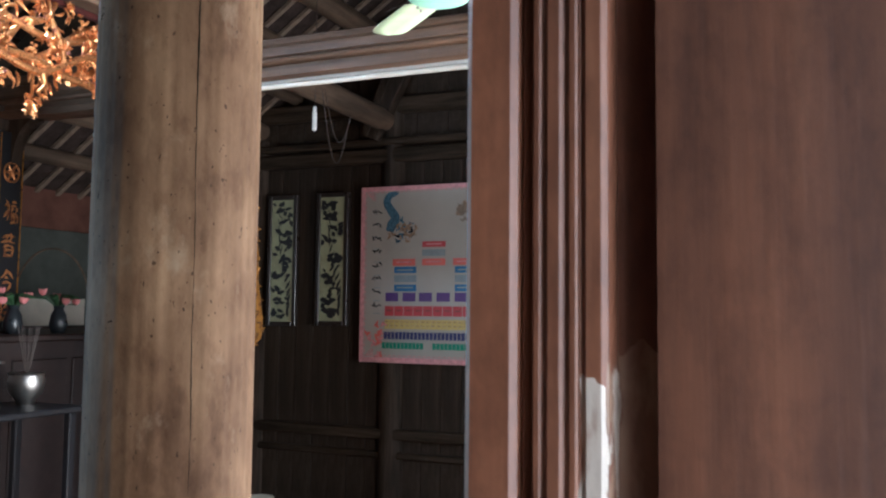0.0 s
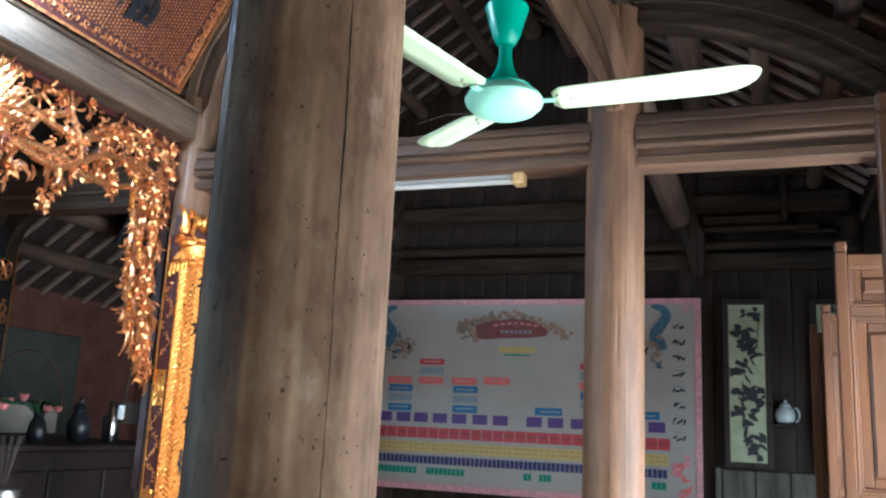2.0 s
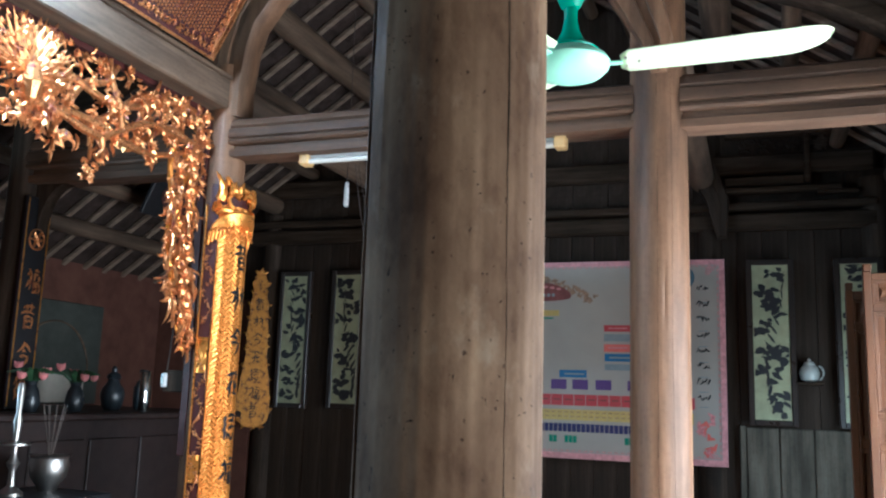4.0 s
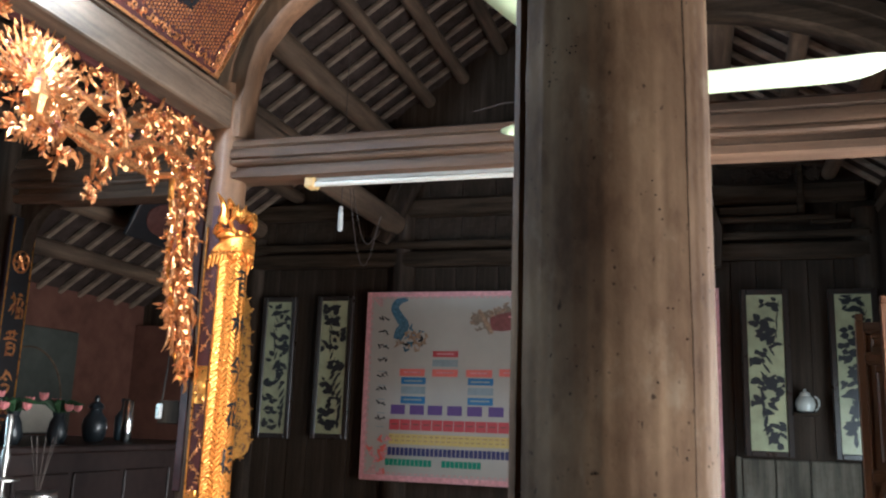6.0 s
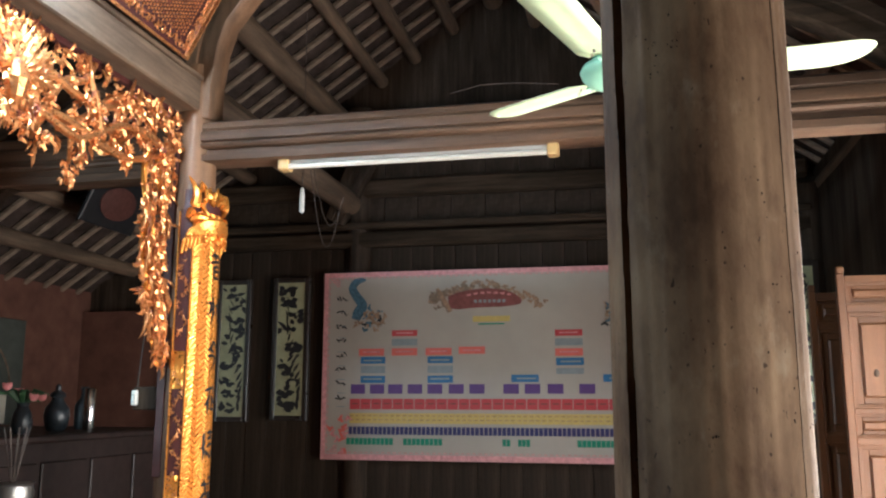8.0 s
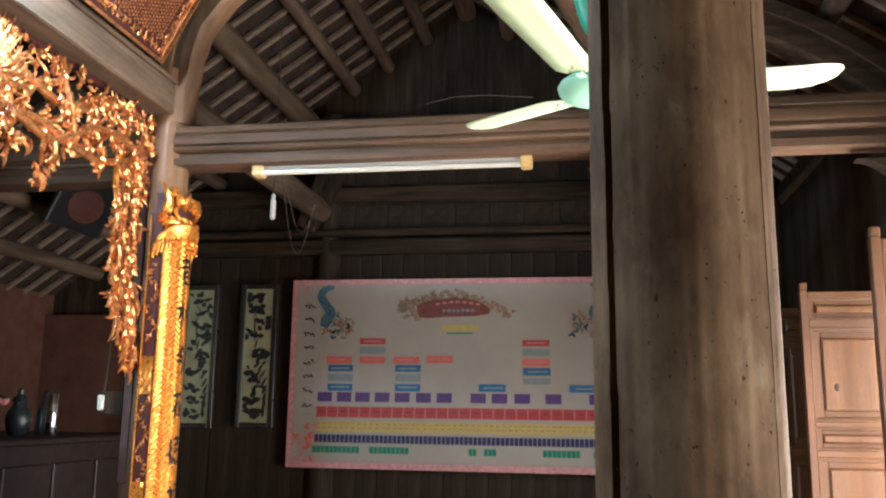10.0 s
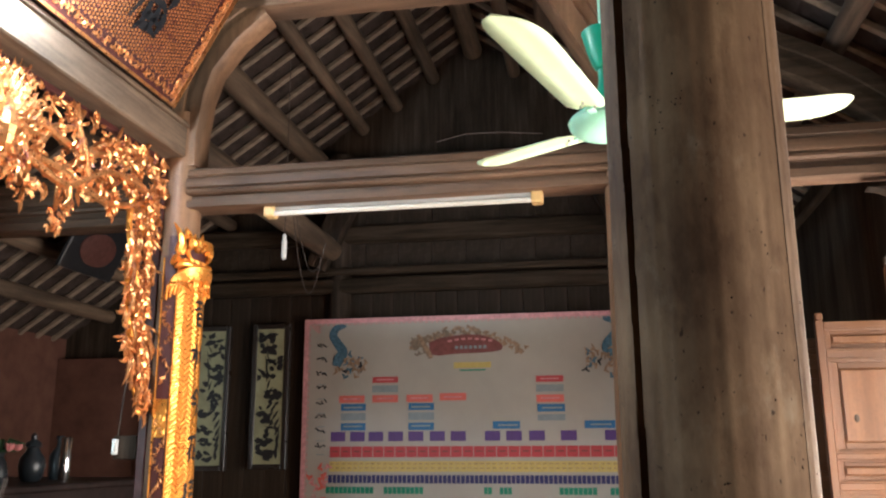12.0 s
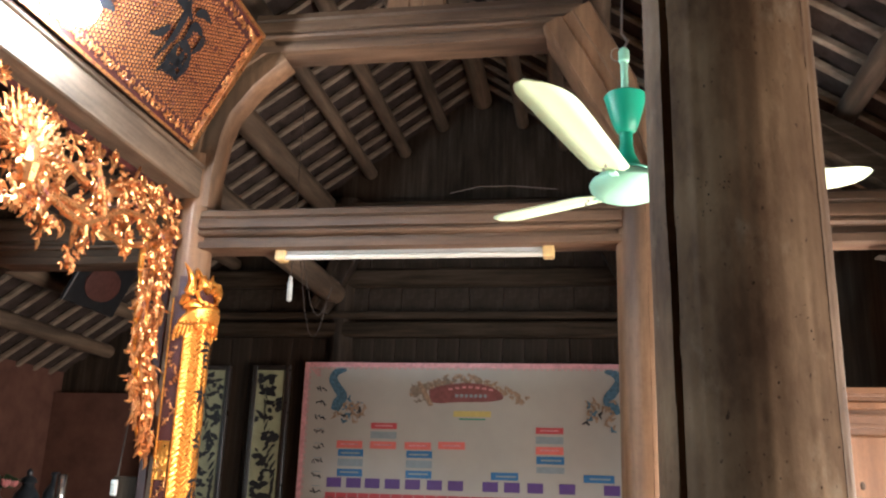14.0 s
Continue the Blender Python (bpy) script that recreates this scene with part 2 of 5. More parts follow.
INK = {
    "red": plain("red_print", (0.42, 0.05, 0.055), 0.42, 0, 0.1, 30),
    "coral": plain("coral_print", (0.62, 0.14, 0.11), 0.42, 0, 0.1, 30),
    "blue": plain("blue_print", (0.035, 0.14, 0.30), 0.42, 0, 0.1, 30),
    "mist": plain("grey_blue_print", (0.23, 0.27, 0.28), 0.42, 0, 0.15, 30),
    "purple": plain("purple_print", (0.09, 0.04, 0.17), 0.42, 0, 0.1, 30),
    "yellow": plain("yellow_print", (0.52, 0.39, 0.11), 0.42, 0, 0.1, 30),
    "navy": plain("navy_print", (0.035, 0.035, 0.12), 0.42, 0, 0.1, 30),
    "green": plain("green_print", (0.03, 0.22, 0.13), 0.42, 0, 0.1, 30),
    "black": plain("black_print", (0.02, 0.02, 0.022), 0.42, 0, 0.1, 30),
    "brown": plain("brown_print", (0.32, 0.21, 0.13), 0.42, 0, 0.5, 60),
    "maroon": plain("maroon_print", (0.2, 0.06, 0.052), 0.42, 0, 0.3, 40),
    "umber": plain("umber_print", (0.22, 0.165, 0.115), 0.42, 0, 0.4, 40),
    "teal": plain("teal_print", (0.08, 0.16, 0.22), 0.42, 0, 0.6, 60),
    "pink": plain("rose_print", (0.60, 0.24, 0.24), 0.42, 0, 0.4, 50),
}

# ---------- building helpers ----------
rng = random.Random(7)


def mesh_of(name, verts, faces, smooth=False):
    me = bpy.data.meshes.new(name)
    me.from_pydata([tuple(v) for v in verts], [], faces)
    me.update()
    if smooth:
        me.polygons.foreach_set("use_smooth", [True] * len(me.polygons))
    return me


class Shape:
    """Vertices and faces gathered for one mesh."""

    def __init__(self):
        self.v, self.f = [], []

    def add(self, verts, faces):
        k = len(self.v)
        self.v.extend(verts)
        self.f.extend(tuple(i + k for i in f) for f in faces)
        return self

    def box(self, x0, x1, y0, y1, z0, z1, c=0.0, m=None):
        """A box whose edges are chamfered by c."""
        bm = bmesh.new()
        bmesh.ops.create_cube(bm, size=1, matrix=Matrix.Translation(((x0 + x1) / 2, (y0 + y1) / 2, (z0 + z1) / 2)) @ Matrix.Diagonal((x1 - x0, y1 - y0, z1 - z0, 1)))
        if c:
            bmesh.ops.bevel(bm, geom=bm.edges[:], offset=c, segments=1, affect="EDGES")
        if m:
            bm.transform(m)
        bm.verts.index_update()
        self.add([v.co.copy() for v in bm.verts], [tuple(v.index for v in f.verts) for f in bm.faces])
        bm.free()
        return self

    def lathe(self, profile, seg=24, m=None):
        """Turns (radius, height) pairs about z."""
        m = m or Matrix()
        vs, fs = [], []
        for r, z in profile:
            for i in range(seg):
                a = 2 * math.pi * i / seg
                vs.append(m @ Vector((r * math.cos(a), r * math.sin(a), z)))
        for j in range(len(profile) - 1):
            for i in range(seg):
                k = (i + 1) % seg
                fs.append((j * seg + i, j * seg + k, (j + 1) * seg + k, (j + 1) * seg + i))
        fs.append(tuple(range(seg - 1, -1, -1)))
        fs.append(tuple((len(profile) - 1) * seg + i for i in range(seg)))
        return self.add(vs, fs)

    def tube(self, points, radius, seg=8):
        """A round bar along points; radius may be a list."""
        pts = [Vector(p) for p in points]
        rad = radius if isinstance(radius, (list, tuple)) else [radius] * len(pts)
        vs, fs = [], []
        for j, p in enumerate(pts):
            d = (pts[min(j + 1, len(pts) - 1)] - pts[max(j - 1, 0)]).normalized()
            u = d.cross(Vector((0.13, 0.31, 0.94)) if abs(d.z) < 0.9 else Vector((1, 0, 0))).normalized()
            w = d.cross(u)
            for i in range(seg):
                a = 2 * math.pi * i / seg
                vs.append(p + (u * math.cos(a) + w * math.sin(a)) * rad[j])
        for j in range(len(pts) - 1):
            for i in range(seg):
                k = (i + 1) % seg
                fs.append((j * seg + i, j * seg + k, (j + 1) * seg + k, (j + 1) * seg + i))
        fs.append(tuple(range(seg - 1, -1, -1)))
        fs.append(tuple((len(pts) - 1) * seg + i for i in range(seg)))
        return self.add(vs, fs)

    def sweep(self, outline, stations):
        """Carries a closed outline of (u, v) through matrices."""
        n = len(outline)
        vs, fs = [], []
        for m in stations:
            vs.extend(m @ Vector((u, v, 0)) for u, v in outline)
        for j in range(len(stations) - 1):
            for i in range(n):
                k = (i + 1) % n
                fs.append((j * n + i, j * n + k, (j + 1) * n + k, (j + 1) * n + i))
        fs.append(tuple(range(n - 1, -1, -1)))
        fs.append(tuple((len(stations) - 1) * n + i for i in range(n)))
        return self.add(vs, fs)


def thing(name, label, category, group="", kind=""):
    return tagged(new(name), label, category, group, kind)


def fix_normals(me):
    bm = bmesh.new()
    bm.from_mesh(me)
    bmesh.ops.recalc_face_normals(bm, faces=bm.faces)
    bm.to_mesh(me)
    bm.free()


def part(name, shape, material, parent=None, label="", smooth=False, bevel=0.0):
    me = mesh_of(name, shape.v, shape.f)
    fix_normals(me)
    if smooth:
        me.shade_smooth()
        me.set_sharp_from_angle(angle=radians(40))
    me.materials.append(material)
    ob = new(name, me)
    if parent:
        ob.parent = parent
    if label:
        ob["label"] = label
    if bevel:
        mod = ob.modifiers.new("bevel", "BEVEL")
        mod.width, mod.segments, mod.limit_method = bevel, 2, "ANGLE"
    return ob


def single(name, shape, material, label, category, group="", kind="", smooth=False, bevel=0.0):
    return tagged(part(name, shape, material, None, "", smooth, bevel), label, category, group, kind)


# ---------- the house: floor, walls, roof ----------
RIDGE_X, RIDGE_Z, PITCH = -3.96, 4.65, 0.69
BAYS = (-2.7, -0.33, 2.11, 4.5, 6.9)


def roof_z(x):
    return RIDGE_Z - PITCH * abs(x - RIDGE_X)


single("floor", Shape().box(-7.3, -1.2, -2.8, 7.1, -0.2, 0.0), M_FLOOR, "worn terracotta tiled floor of the hall", "floor", kind="structure")
single("ground", Shape().box(-60, 60, -60, 60, -0.6, -0.25), M_GROUND, "brick-paved courtyard around the house", "ground", kind="structure")
# the gap at y 0.5 to 1.8 is made up, unseen, behind the rear fill
rw = Shape().box(-7.32, -7.2, -2.8, 0.5, 0, 2.42).box(-7.32, -7.2, 1.8, 7.1, 0, 2.42).box(-7.32, -7.2, 0.5, 1.8, 0, 0.8).box(-7.32, -7.2, 0.5, 1.8, 2.2, 2.42)
single("wall_rear", rw, M_REDWALL, "red-brown plastered rear wall in shade", "wall", kind="structure")


def gable(name, y0, y1, material, label):
    s = Shape()
    xs = (-7.2, RIDGE_X, -1.75)
    vs = []
    for y in (y0, y1):
        vs += [Vector((xs[0], y, 0)), Vector((xs[2], y, 0)), Vector((xs[2], y, roof_z(xs[2]) + 0.01)), Vector((xs[1], y, RIDGE_Z + 0.01)), Vector((xs[0], y, roof_z(xs[0]) + 0.01))]
    s.add(vs, [(0, 1, 2, 3, 4), (9, 8, 7, 6, 5), (0, 5, 6, 1), (1, 6, 7, 2), (2, 7, 8, 3), (3, 8, 9, 4), (4, 9, 5, 0)])
    return single(name, s, material, label, "wall", kind="structure")


gable("wall_gable_far", 7.02, 7.14, W_DARK, "smoke-dark gable wall behind the planks")
# never in view; its dark wood keeps bounced light off the -y faces
gable("wall_gable_near", -2.84, -2.72, W_DARK, "unseen gable wall, dark to cut bounced light")
# front wall: closed bays at both ends, open doorways between, an added unseen opening for the far wall fill
fw = Shape().box(-1.80, -1.70, -2.72, 0.75, 0, 3.12).box(-1.80, -1.70, 4.95, 5.5, 0, 3.12).box(-1.80, -1.70, 6.4, 7.02, 0, 3.12).box(-1.80, -1.70, 5.5, 6.4, 0, 0.9).box(-1.80, -1.70, 5.5, 6.4, 1.85, 3.12)
fw.box(-1.80, -1.70, 0.75, 4.95, 2.28, 3.12).box(-1.80, -1.70, 2.1, 2.62, 0, 2.28)
single("wall_front", fw, W_DARK, "dark wooden front wall with open doorways", "wall", kind="structure")


def slope(name, x0, x1, y0, y1):
    """Rows of overlapping roof tiles between two x, on one slope."""
    s = Shape()
    n = max(1, round(abs(x1 - x0) / 0.16))
    for i in range(n):
        a, b = x0 + (x1 - x0) * i / n, x0 + (x1 - x0) * (i + 1) / n
        for c, d in ((y0, y1),):
            za, zb = roof_z(a) + 0.02, roof_z(b) - 0.005
            s.add([Vector(p) for p in ((a, c, za), (b, c, zb), (b, d, zb), (a, d, za), (a, c, za + 0.035), (b, c, zb + 0.035), (b, d, zb + 0.035), (a, d, za + 0.035))],
                  [(0, 1, 2, 3), (7, 6, 5, 4), (0, 4, 5, 1), (1, 5, 6, 2), (2, 6, 7, 3), (3, 7, 4, 0)])
    return single(name, s, M_TILE, "smoke-blackened clay tile roof seen from below", "ceiling", kind="structure")


slope("ceiling_rear", RIDGE_X, -7.55, -3.1, 7.3)
slope("ceiling_front", RIDGE_X, -0.75, -3.1, 7.3)

rafters = Shape()
for side, x_end in ((-1, -7.5), (1, -0.8)):
    for k in range(51):
        y = -2.95 + 0.2 * k + rng.uniform(-0.012, 0.012)
        a = math.atan(PITCH)
        length = abs(x_end - RIDGE_X) / math.cos(a)
        m = Matrix.Translation((RIDGE_X, y, RIDGE_Z - 0.02)) @ (Matrix.Rotation(a, 4, "Y") if side > 0 else Matrix.Rotation(math.pi - a, 4, "Y"))
        rafters.box(0, length, -0.019, 0.019, -0.014, 0.014, 0.003, m)
single("ceiling_rafters", rafters, W_RAFTER, "pale flat rafters under the roof tiles", "rafters", kind="structure")

# purlins along the house
PURLINS = [(-6.82, 0.055), (-6.5, 0.05), (-6.18, 0.07), (-5.86, 0.05), (-5.54, 0.05), (-5.16, 0.085), (-4.82, 0.05), (-4.56, 0.05), (-4.27, 0.05), (RIDGE_X, 0.07),
           (-3.65, 0.05), (-3.36, 0.05), (-3.1, 0.05), (-2.76, 0.085), (-2.38, 0.05), (-2.06, 0.05), (-1.74, 0.07), (-1.42, 0.05), (-1.1, 0.055)]
for x, r in PURLINS:
    z = roof_z(x) - 0.045 - r
    pts = [(x + rng.uniform(-0.008, 0.008), y, z + rng.uniform(-0.006, 0.006)) for y in np.linspace(-2.9, 6.98, 12)]
    single("purlin", Shape().tube(pts, [r * rng.uniform(0.94, 1.05) for _ in pts], 12), W_BEAMY, "long round roof purlin of dusty brown timber", "purlin", "roof purlins", smooth=True)


# ---------- pillars ----------
def pillar(x, y, height, r_low, r_high, material, label, cracks=(), seg=64, rows=60, name="pillar", rough=0.0025, hairs=(), holes=()):
    """A turned timber post with an uneven face and drying cracks (angle, width, depth, wander)."""
    def skin(a, z):
        p = Vector((math.cos(a) * 2.2, math.sin(a) * 2.2, z * 0.9 + x))
        return r_low + (r_high - r_low) * z / height + rough * 1.6 * noise.noise(p * 0.8) + rough * 0.45 * noise.noise(Vector((math.cos(a) * 9, math.sin(a) * 9, z * 1.6)))
    vs, fs = [], []
    for j in range(rows + 1):
        t = j / rows
        z = height * t
        for i in range(seg):
            a = 2 * math.pi * i / seg
            r = skin(a, z)
            for ang, width, depth, wander in cracks:
                c = radians(ang) + wander * (noise.noise(Vector((ang, 0.3, z * 1.4))) + 0.35 * noise.noise(Vector((ang, 3.3, z * 9))))
                d = abs((a - c + math.pi) % (2 * math.pi) - math.pi) * r_low
                w = width * (0.75 + 0.5 * abs(noise.noise(Vector((ang, 9.1, z * 3)))))
                if d < w:
                    r -= depth * (1 - (d / w) ** 2) ** 0.5
                elif d < w * 2 and width > 0.005:
                    r += 0.001 * (1 - d / (w * 2))
            vs.append(Vector((x + r * math.cos(a), y + r * math.sin(a), z)))
    for j in range(rows):
        for i in range(seg):
            k = (i + 1) % seg
            fs.append((j * seg + i, j * seg + k, (j + 1) * seg + k, (j + 1) * seg + i))
    fs.append(tuple(range(seg - 1, -1, -1)))
    fs.append(tuple(rows * seg + i for i in range(seg)))
    base = thing(name, label, "pillar", "house pillars")
    part("shaft", Shape().add(vs, fs), material, base, smooth=True)
    for ang, width, wander in hairs:  # a fine drying crack, broken here and there
        h = Shape()
        prev = None
        for j in range(700):
            z = 0.1 + (height - 0.2) * j / 699
            c = radians(ang) + wander * (noise.noise(Vector((ang, 0.3, z * 1.4))) + 0.35 * noise.noise(Vector((ang, 3.3, z * 9))) + 0.12 * noise.noise(Vector((ang, 6.3, z * 60))))
            w = width * (0.55 + 0.9 * noise.noise(Vector((ang, 9.1, z * 7))) + 0.6 * noise.noise(Vector((ang, 2.2, z * 45))))
            if w < width * 0.12:
                prev = None
                continue
            row = [Vector((x + (skin(c + q, z) + o) * math.cos(c + q), y + (skin(c + q, z) + o) * math.sin(c + q), z)) for q, o in ((-w / r_low, -0.0006), (0.0, 0.0007), (w / r_low, -0.0006))]
            k = len(h.v)
            h.add(row, [])
            if prev is not None:
                h.f += [(prev, prev + 1, k + 1, k), (prev + 1, prev + 2, k + 2, k + 1)]
            prev = k
        part("fine_crack", h, M_CRACK, base, "thin dark drying crack")
    if holes:
        pitted = Shape()
        for ang, z, many in holes:
            for _ in range(many):
                c, zz, r = radians(ang + rng.gauss(0, 4)), z + rng.gauss(0, 0.012), rng.uniform(0.0005, 0.0012)
                m = Matrix.Translation((x + (skin(c, zz) + 0.0003) * math.cos(c), y + (skin(c, zz) + 0.0003) * math.sin(c), zz)) @ Matrix.Rotation(c, 4, "Z") @ Matrix.Rotation(math.pi / 2, 4, "Y")
                pitted.lathe([(r, -0.002), (r, 0.0003), (0.3 * r, 0.0006)], 7, m @ Matrix.Diagonal((rng.uniform(0.9, 1.6), 1, 1, 1)))
        tagged(part("worm_holes", pitted, M_CRACK, base, "small dark worm holes"), kind="stuff")
    foot = Shape().lathe([(r_low + 0.07, 0.0), (r_low + 0.08, 0.03), (r_low + 0.075, 0.07), (r_low + 0.03, 0.1)], 24, Matrix.Translation((x, y, 0)))
    part("base_stone", foot, M_PLASTER, base, "grey round base stone", smooth=True)
    return base


# ---------- carpentry of one truss ----------
def moulded(x0, x1, y, z0, z1, depth, material, name, label, steps=9):
    """A tie beam with rounded mouldings along both faces."""
    h, d = z1 - z0, depth / 2
    half = [(-d * 0.62, 0.0), (-d * 0.8, 0.02 * h), (-d * 0.82, 0.16 * h), (-d * 0.60, 0.19 * h), (-d * 0.60, 0.30 * h), (-d * 0.9, 0.315 * h), (-d * 0.97, 0.36 * h), (-d * 0.93, 0.41 * h), (-d * 0.78, 0.42 * h), (-d * 0.80, 0.455 * h),
            (-d * 0.97, 0.47 * h), (-d, 0.56 * h), (-d * 0.93, 0.68 * h), (-d * 0.76, 0.71 * h), (-d * 0.88, 0.76 * h), (-d * 0.78, 0.9 * h), (-d * 0.45, 0.98 * h), (0, h)]
    outline = half + [(-u, v) for u, v in reversed(half[:-1])]
    stations = []
    for i in range(steps):
        x = x0 + (x1 - x0) * i / (steps - 1)
        m = Matrix(((0, 0, 1, x), (1, 0, 0, y + 0.004 * noise.noise(Vector((x * 2, y, 0)))), (0, 1, 0, z0 + 0.005 * noise.noise(Vector((x * 1.7, y, 4)))), (0, 0, 0, 1)))
        stations.append(m)
    return single(name, Shape().sweep(outline, stations), material, label, "beam", "tie beams", smooth=True)


def slab_path(points, width, y0, y1, name, material, label, category="beam", group="curved brackets"):
    """A plank of even depth whose centre line runs through (x, z) points."""
    s = Shape()
    pts = [Vector((x, 0, z)) for x, z in points]
    wid = width if isinstance(width, (list, tuple)) else [width] * len(pts)
    vs, fs = [], []
    for j, p in enumerate(pts):
        d = (pts[min(j + 1, len(pts) - 1)] - pts[max(j - 1, 0)]).normalized()
        n = Vector((-d.z, 0, d.x))
        w = wid[j] / 2
        ym = (y0 + y1) / 2
        hy = (y1 - y0) / 2
        ring = [(-1, -0.8), (-0.9, -1), (-0.25, -1), (-0.2, -0.86), (0.2, -0.86), (0.25, -1), (0.9, -1), (1, -0.8), (1, 0.8), (0.9, 1), (-0.9, 1), (-1, 0.8)]
        vs += [p + n * (w * a) + Vector((0, ym + hy * b, 0)) for a, b in ring]
    k = 12
    for j in range(len(pts) - 1):
        for i in range(k):
            q = (i + 1) % k
            fs.append((j * k + i, j * k + q, (j + 1) * k + q, (j + 1) * k + i))
    fs.append(tuple(range(k - 1, -1, -1)))
    fs.append(tuple((len(pts) - 1) * k + i for i in range(k)))
    return single(name, s.add(vs, fs), material, label, category, group, smooth=True)


def bend(a, b, c, n=12):
    """Points of a curve from a by way of b to c."""
    return [tuple((1 - t) ** 2 * a[i] + 2 * t * (1 - t) * b[i] + t * t * c[i] for i in (0, 1)) for t in [k / n for k in range(n + 1)]]


def truss(y, mat_beam, mat_curve):
    moulded(-4.92, -3.03, y + 0.01, 2.635, 2.835, 0.19, mat_beam, "tie_beam", "long moulded tie beam of dusty brown timber")
    moulded(-2.85, -1.84, y - 0.0, 2.618, 2.855, 0.17, mat_beam, "tie_beam", "short moulded tie beam of brown timber")
    moulded(-6.2, -5.08, y - 0.0, 2.57, 2.815, 0.17, mat_beam, "tie_beam", "short moulded tie beam of brown timber")
    moulded(-4.74, -3.18, y + 0.01, 3.605, 3.835, 0.2, mat_beam, "collar_beam", "upper moulded collar beam of dusty timber")
    for s in (1, -1):
        mx = lambda x: RIDGE_X + s * (x - RIDGE_X)
        if s > 0:
            plank = slab_path([(-2.925, 2.84), (-2.93, 2.97), (-2.99, 3.135), (-3.064, 3.32), (-3.25, 3.68)], [0.06, 0.125, 0.175, 0.226, 0.24], y - 0.15, y + 0.06, "strut", mat_curve,
                      "leaning carved strut of brown timber with a split", group="leaning struts")
            gap = Shape()
            for k in range(13):
                t = k / 12
                u, v, w = -3.03 + 0.1 * t + 0.006 * math.sin(9 * t), 3.36 - 0.38 * t, 0.004 * math.sin(math.pi * (0.08 + 0.86 * t))
                gap.add([Vector((u - w, y - 0.1335, v)), Vector((u + w, y - 0.1335, v))], [(2 * k - 2, 2 * k - 1, 2 * k + 1, 2 * k)] if k else [])
            gap.f = [(2 * k, 2 * k + 1, 2 * k + 3, 2 * k + 2) for k in range(12)]
            part("split", gap, M_CRACK, plank, "long dark drying split")
        else:
            slab_path([(-4.97, 2.84), (-4.965, 3.0), (-4.94, 3.2), (-4.90, 3.34), (-4.79, 3.51), (-4.62, 3.63)], [0.17, 0.16, 0.16, 0.17, 0.2, 0.16], y - 0.07, y + 0.07, "strut", mat_curve,
                      "upright carved strut of grey-brown timber bending into the collar beam", group="leaning struts")
        slab_path(bend((mx(-2.86), 3.31), (mx(-2.25), 3.27), (mx(-1.80), 2.79)), [0.17] * 13, y - 0.06, y + 0.06, "curved_rafter", W_DARKX, "curved arching rafter beam of brown timber")
        arc = [(mx(-2.02 + 0.17 * math.sin(a)), 2.32 + 0.25 * math.cos(a)) for a in [k * 0.1571 for k in range(11)]] + [(mx(-1.82), 2.32), (mx(-1.82), 2.575), (mx(-2.03), 2.575)]
        n = len(arc)
        single("bracket", Shape().add([Vector((u, yy, v)) for yy in (y - 0.035, y + 0.035) for u, v in arc],
                                      [tuple(range(n)), tuple(range(2 * n - 1, n - 1, -1))] + [(i, n + i, n + (i + 1) % n, (i + 1) % n) for i in range(n)]), W_DARK, "dark quarter-round bracket below a tie beam", "bracket", "small brackets", bevel=0.004)
    # king posts up to the ridge and side purlins
    slab_path([(RIDGE_X, 3.78), (RIDGE_X, 4.46)], [0.3, 0.16], y - 0.06, y + 0.06, "king_post", mat_curve, "stout king post under the ridge", group="roof posts")


for y in BAYS[1:4]:
    truss(y, W_BEAM, W_POST)
# pillars: the split one beside the walk, the lit one behind it, the others of the frame
pillar(-2.961, 2.108, 3.25, 0.1218, 0.1148, W_PILLAR, "thick weathered timber pillar with a long open crack", ((-142.5, 0.0078, 0.045, 0.05), (100, 0.003, 0.01, 0.04)), 420, 210, hairs=((-38.5, 0.0021, 0.045),),
       holes=((-118, 2.0, 6), (-102, 2.0, 7), (-117, 1.96, 4), (-60, 1.8, 4), (-64, 1.83, 3), (-110, 1.71, 2), (-96, 1.71, 2), (-80, 1.73, 2), (-100, 1.63, 3), (-66, 1.62, 1), (-96, 1.52, 3), (-140, 1.5, 4), (-88, 1.45, 2), (-118, 1.4, 2), (-70, 1.4, 3), (-90, 1.86, 2), (-50, 1.7, 5), (-46, 1.55, 4), (-130, 1.85, 2), (-25, 1.75, 3), (-20, 1.55, 3)))
pillar(-2.94, 4.50, 3.3, 0.119, 0.112, W_POST, "smooth brown timber pillar lit on one side", ((-75, 0.002, 0.006, 0.05),), 96, 60, hairs=((-89, 0.0013, 0.04), (-60, 0.0009, 0.05)))
for y in (-0.33, 2.112, 4.5):
    pillar(-4.98, y, 3.1, 0.115, 0.088, W_POST, "brown timber pillar beside the altar", ((200, 0.002, 0.006, 0.05),), 64, 40)
    pillar(-1.75, y, 2.9, 0.11, 0.1, W_POST, "front timber pillar of the house", (), 48, 20)
    pillar(-6.2, y, 2.95, 0.10, 0.095, W_DARK, "dark rear timber pillar", (), 48, 20)
pillar(-2.94, -0.33, 3.3, 0.119, 0.112, W_POST, "brown timber pillar of the hall", (), 48, 20)

# ---------- far gable: plank wall, posts and rails ----------
plank_wall = thing("wall_planks", "smoke-dark plank wall with posts and rails", "wall", kind="structure")
PLANK = Shape().box(-0.077, 0.077, 0, 0.03, 0, 1.0, 0.003)
plank_mesh = mesh_of("plank", PLANK.v, PLANK.f)
plank_mesh.materials.append(W_DARK)
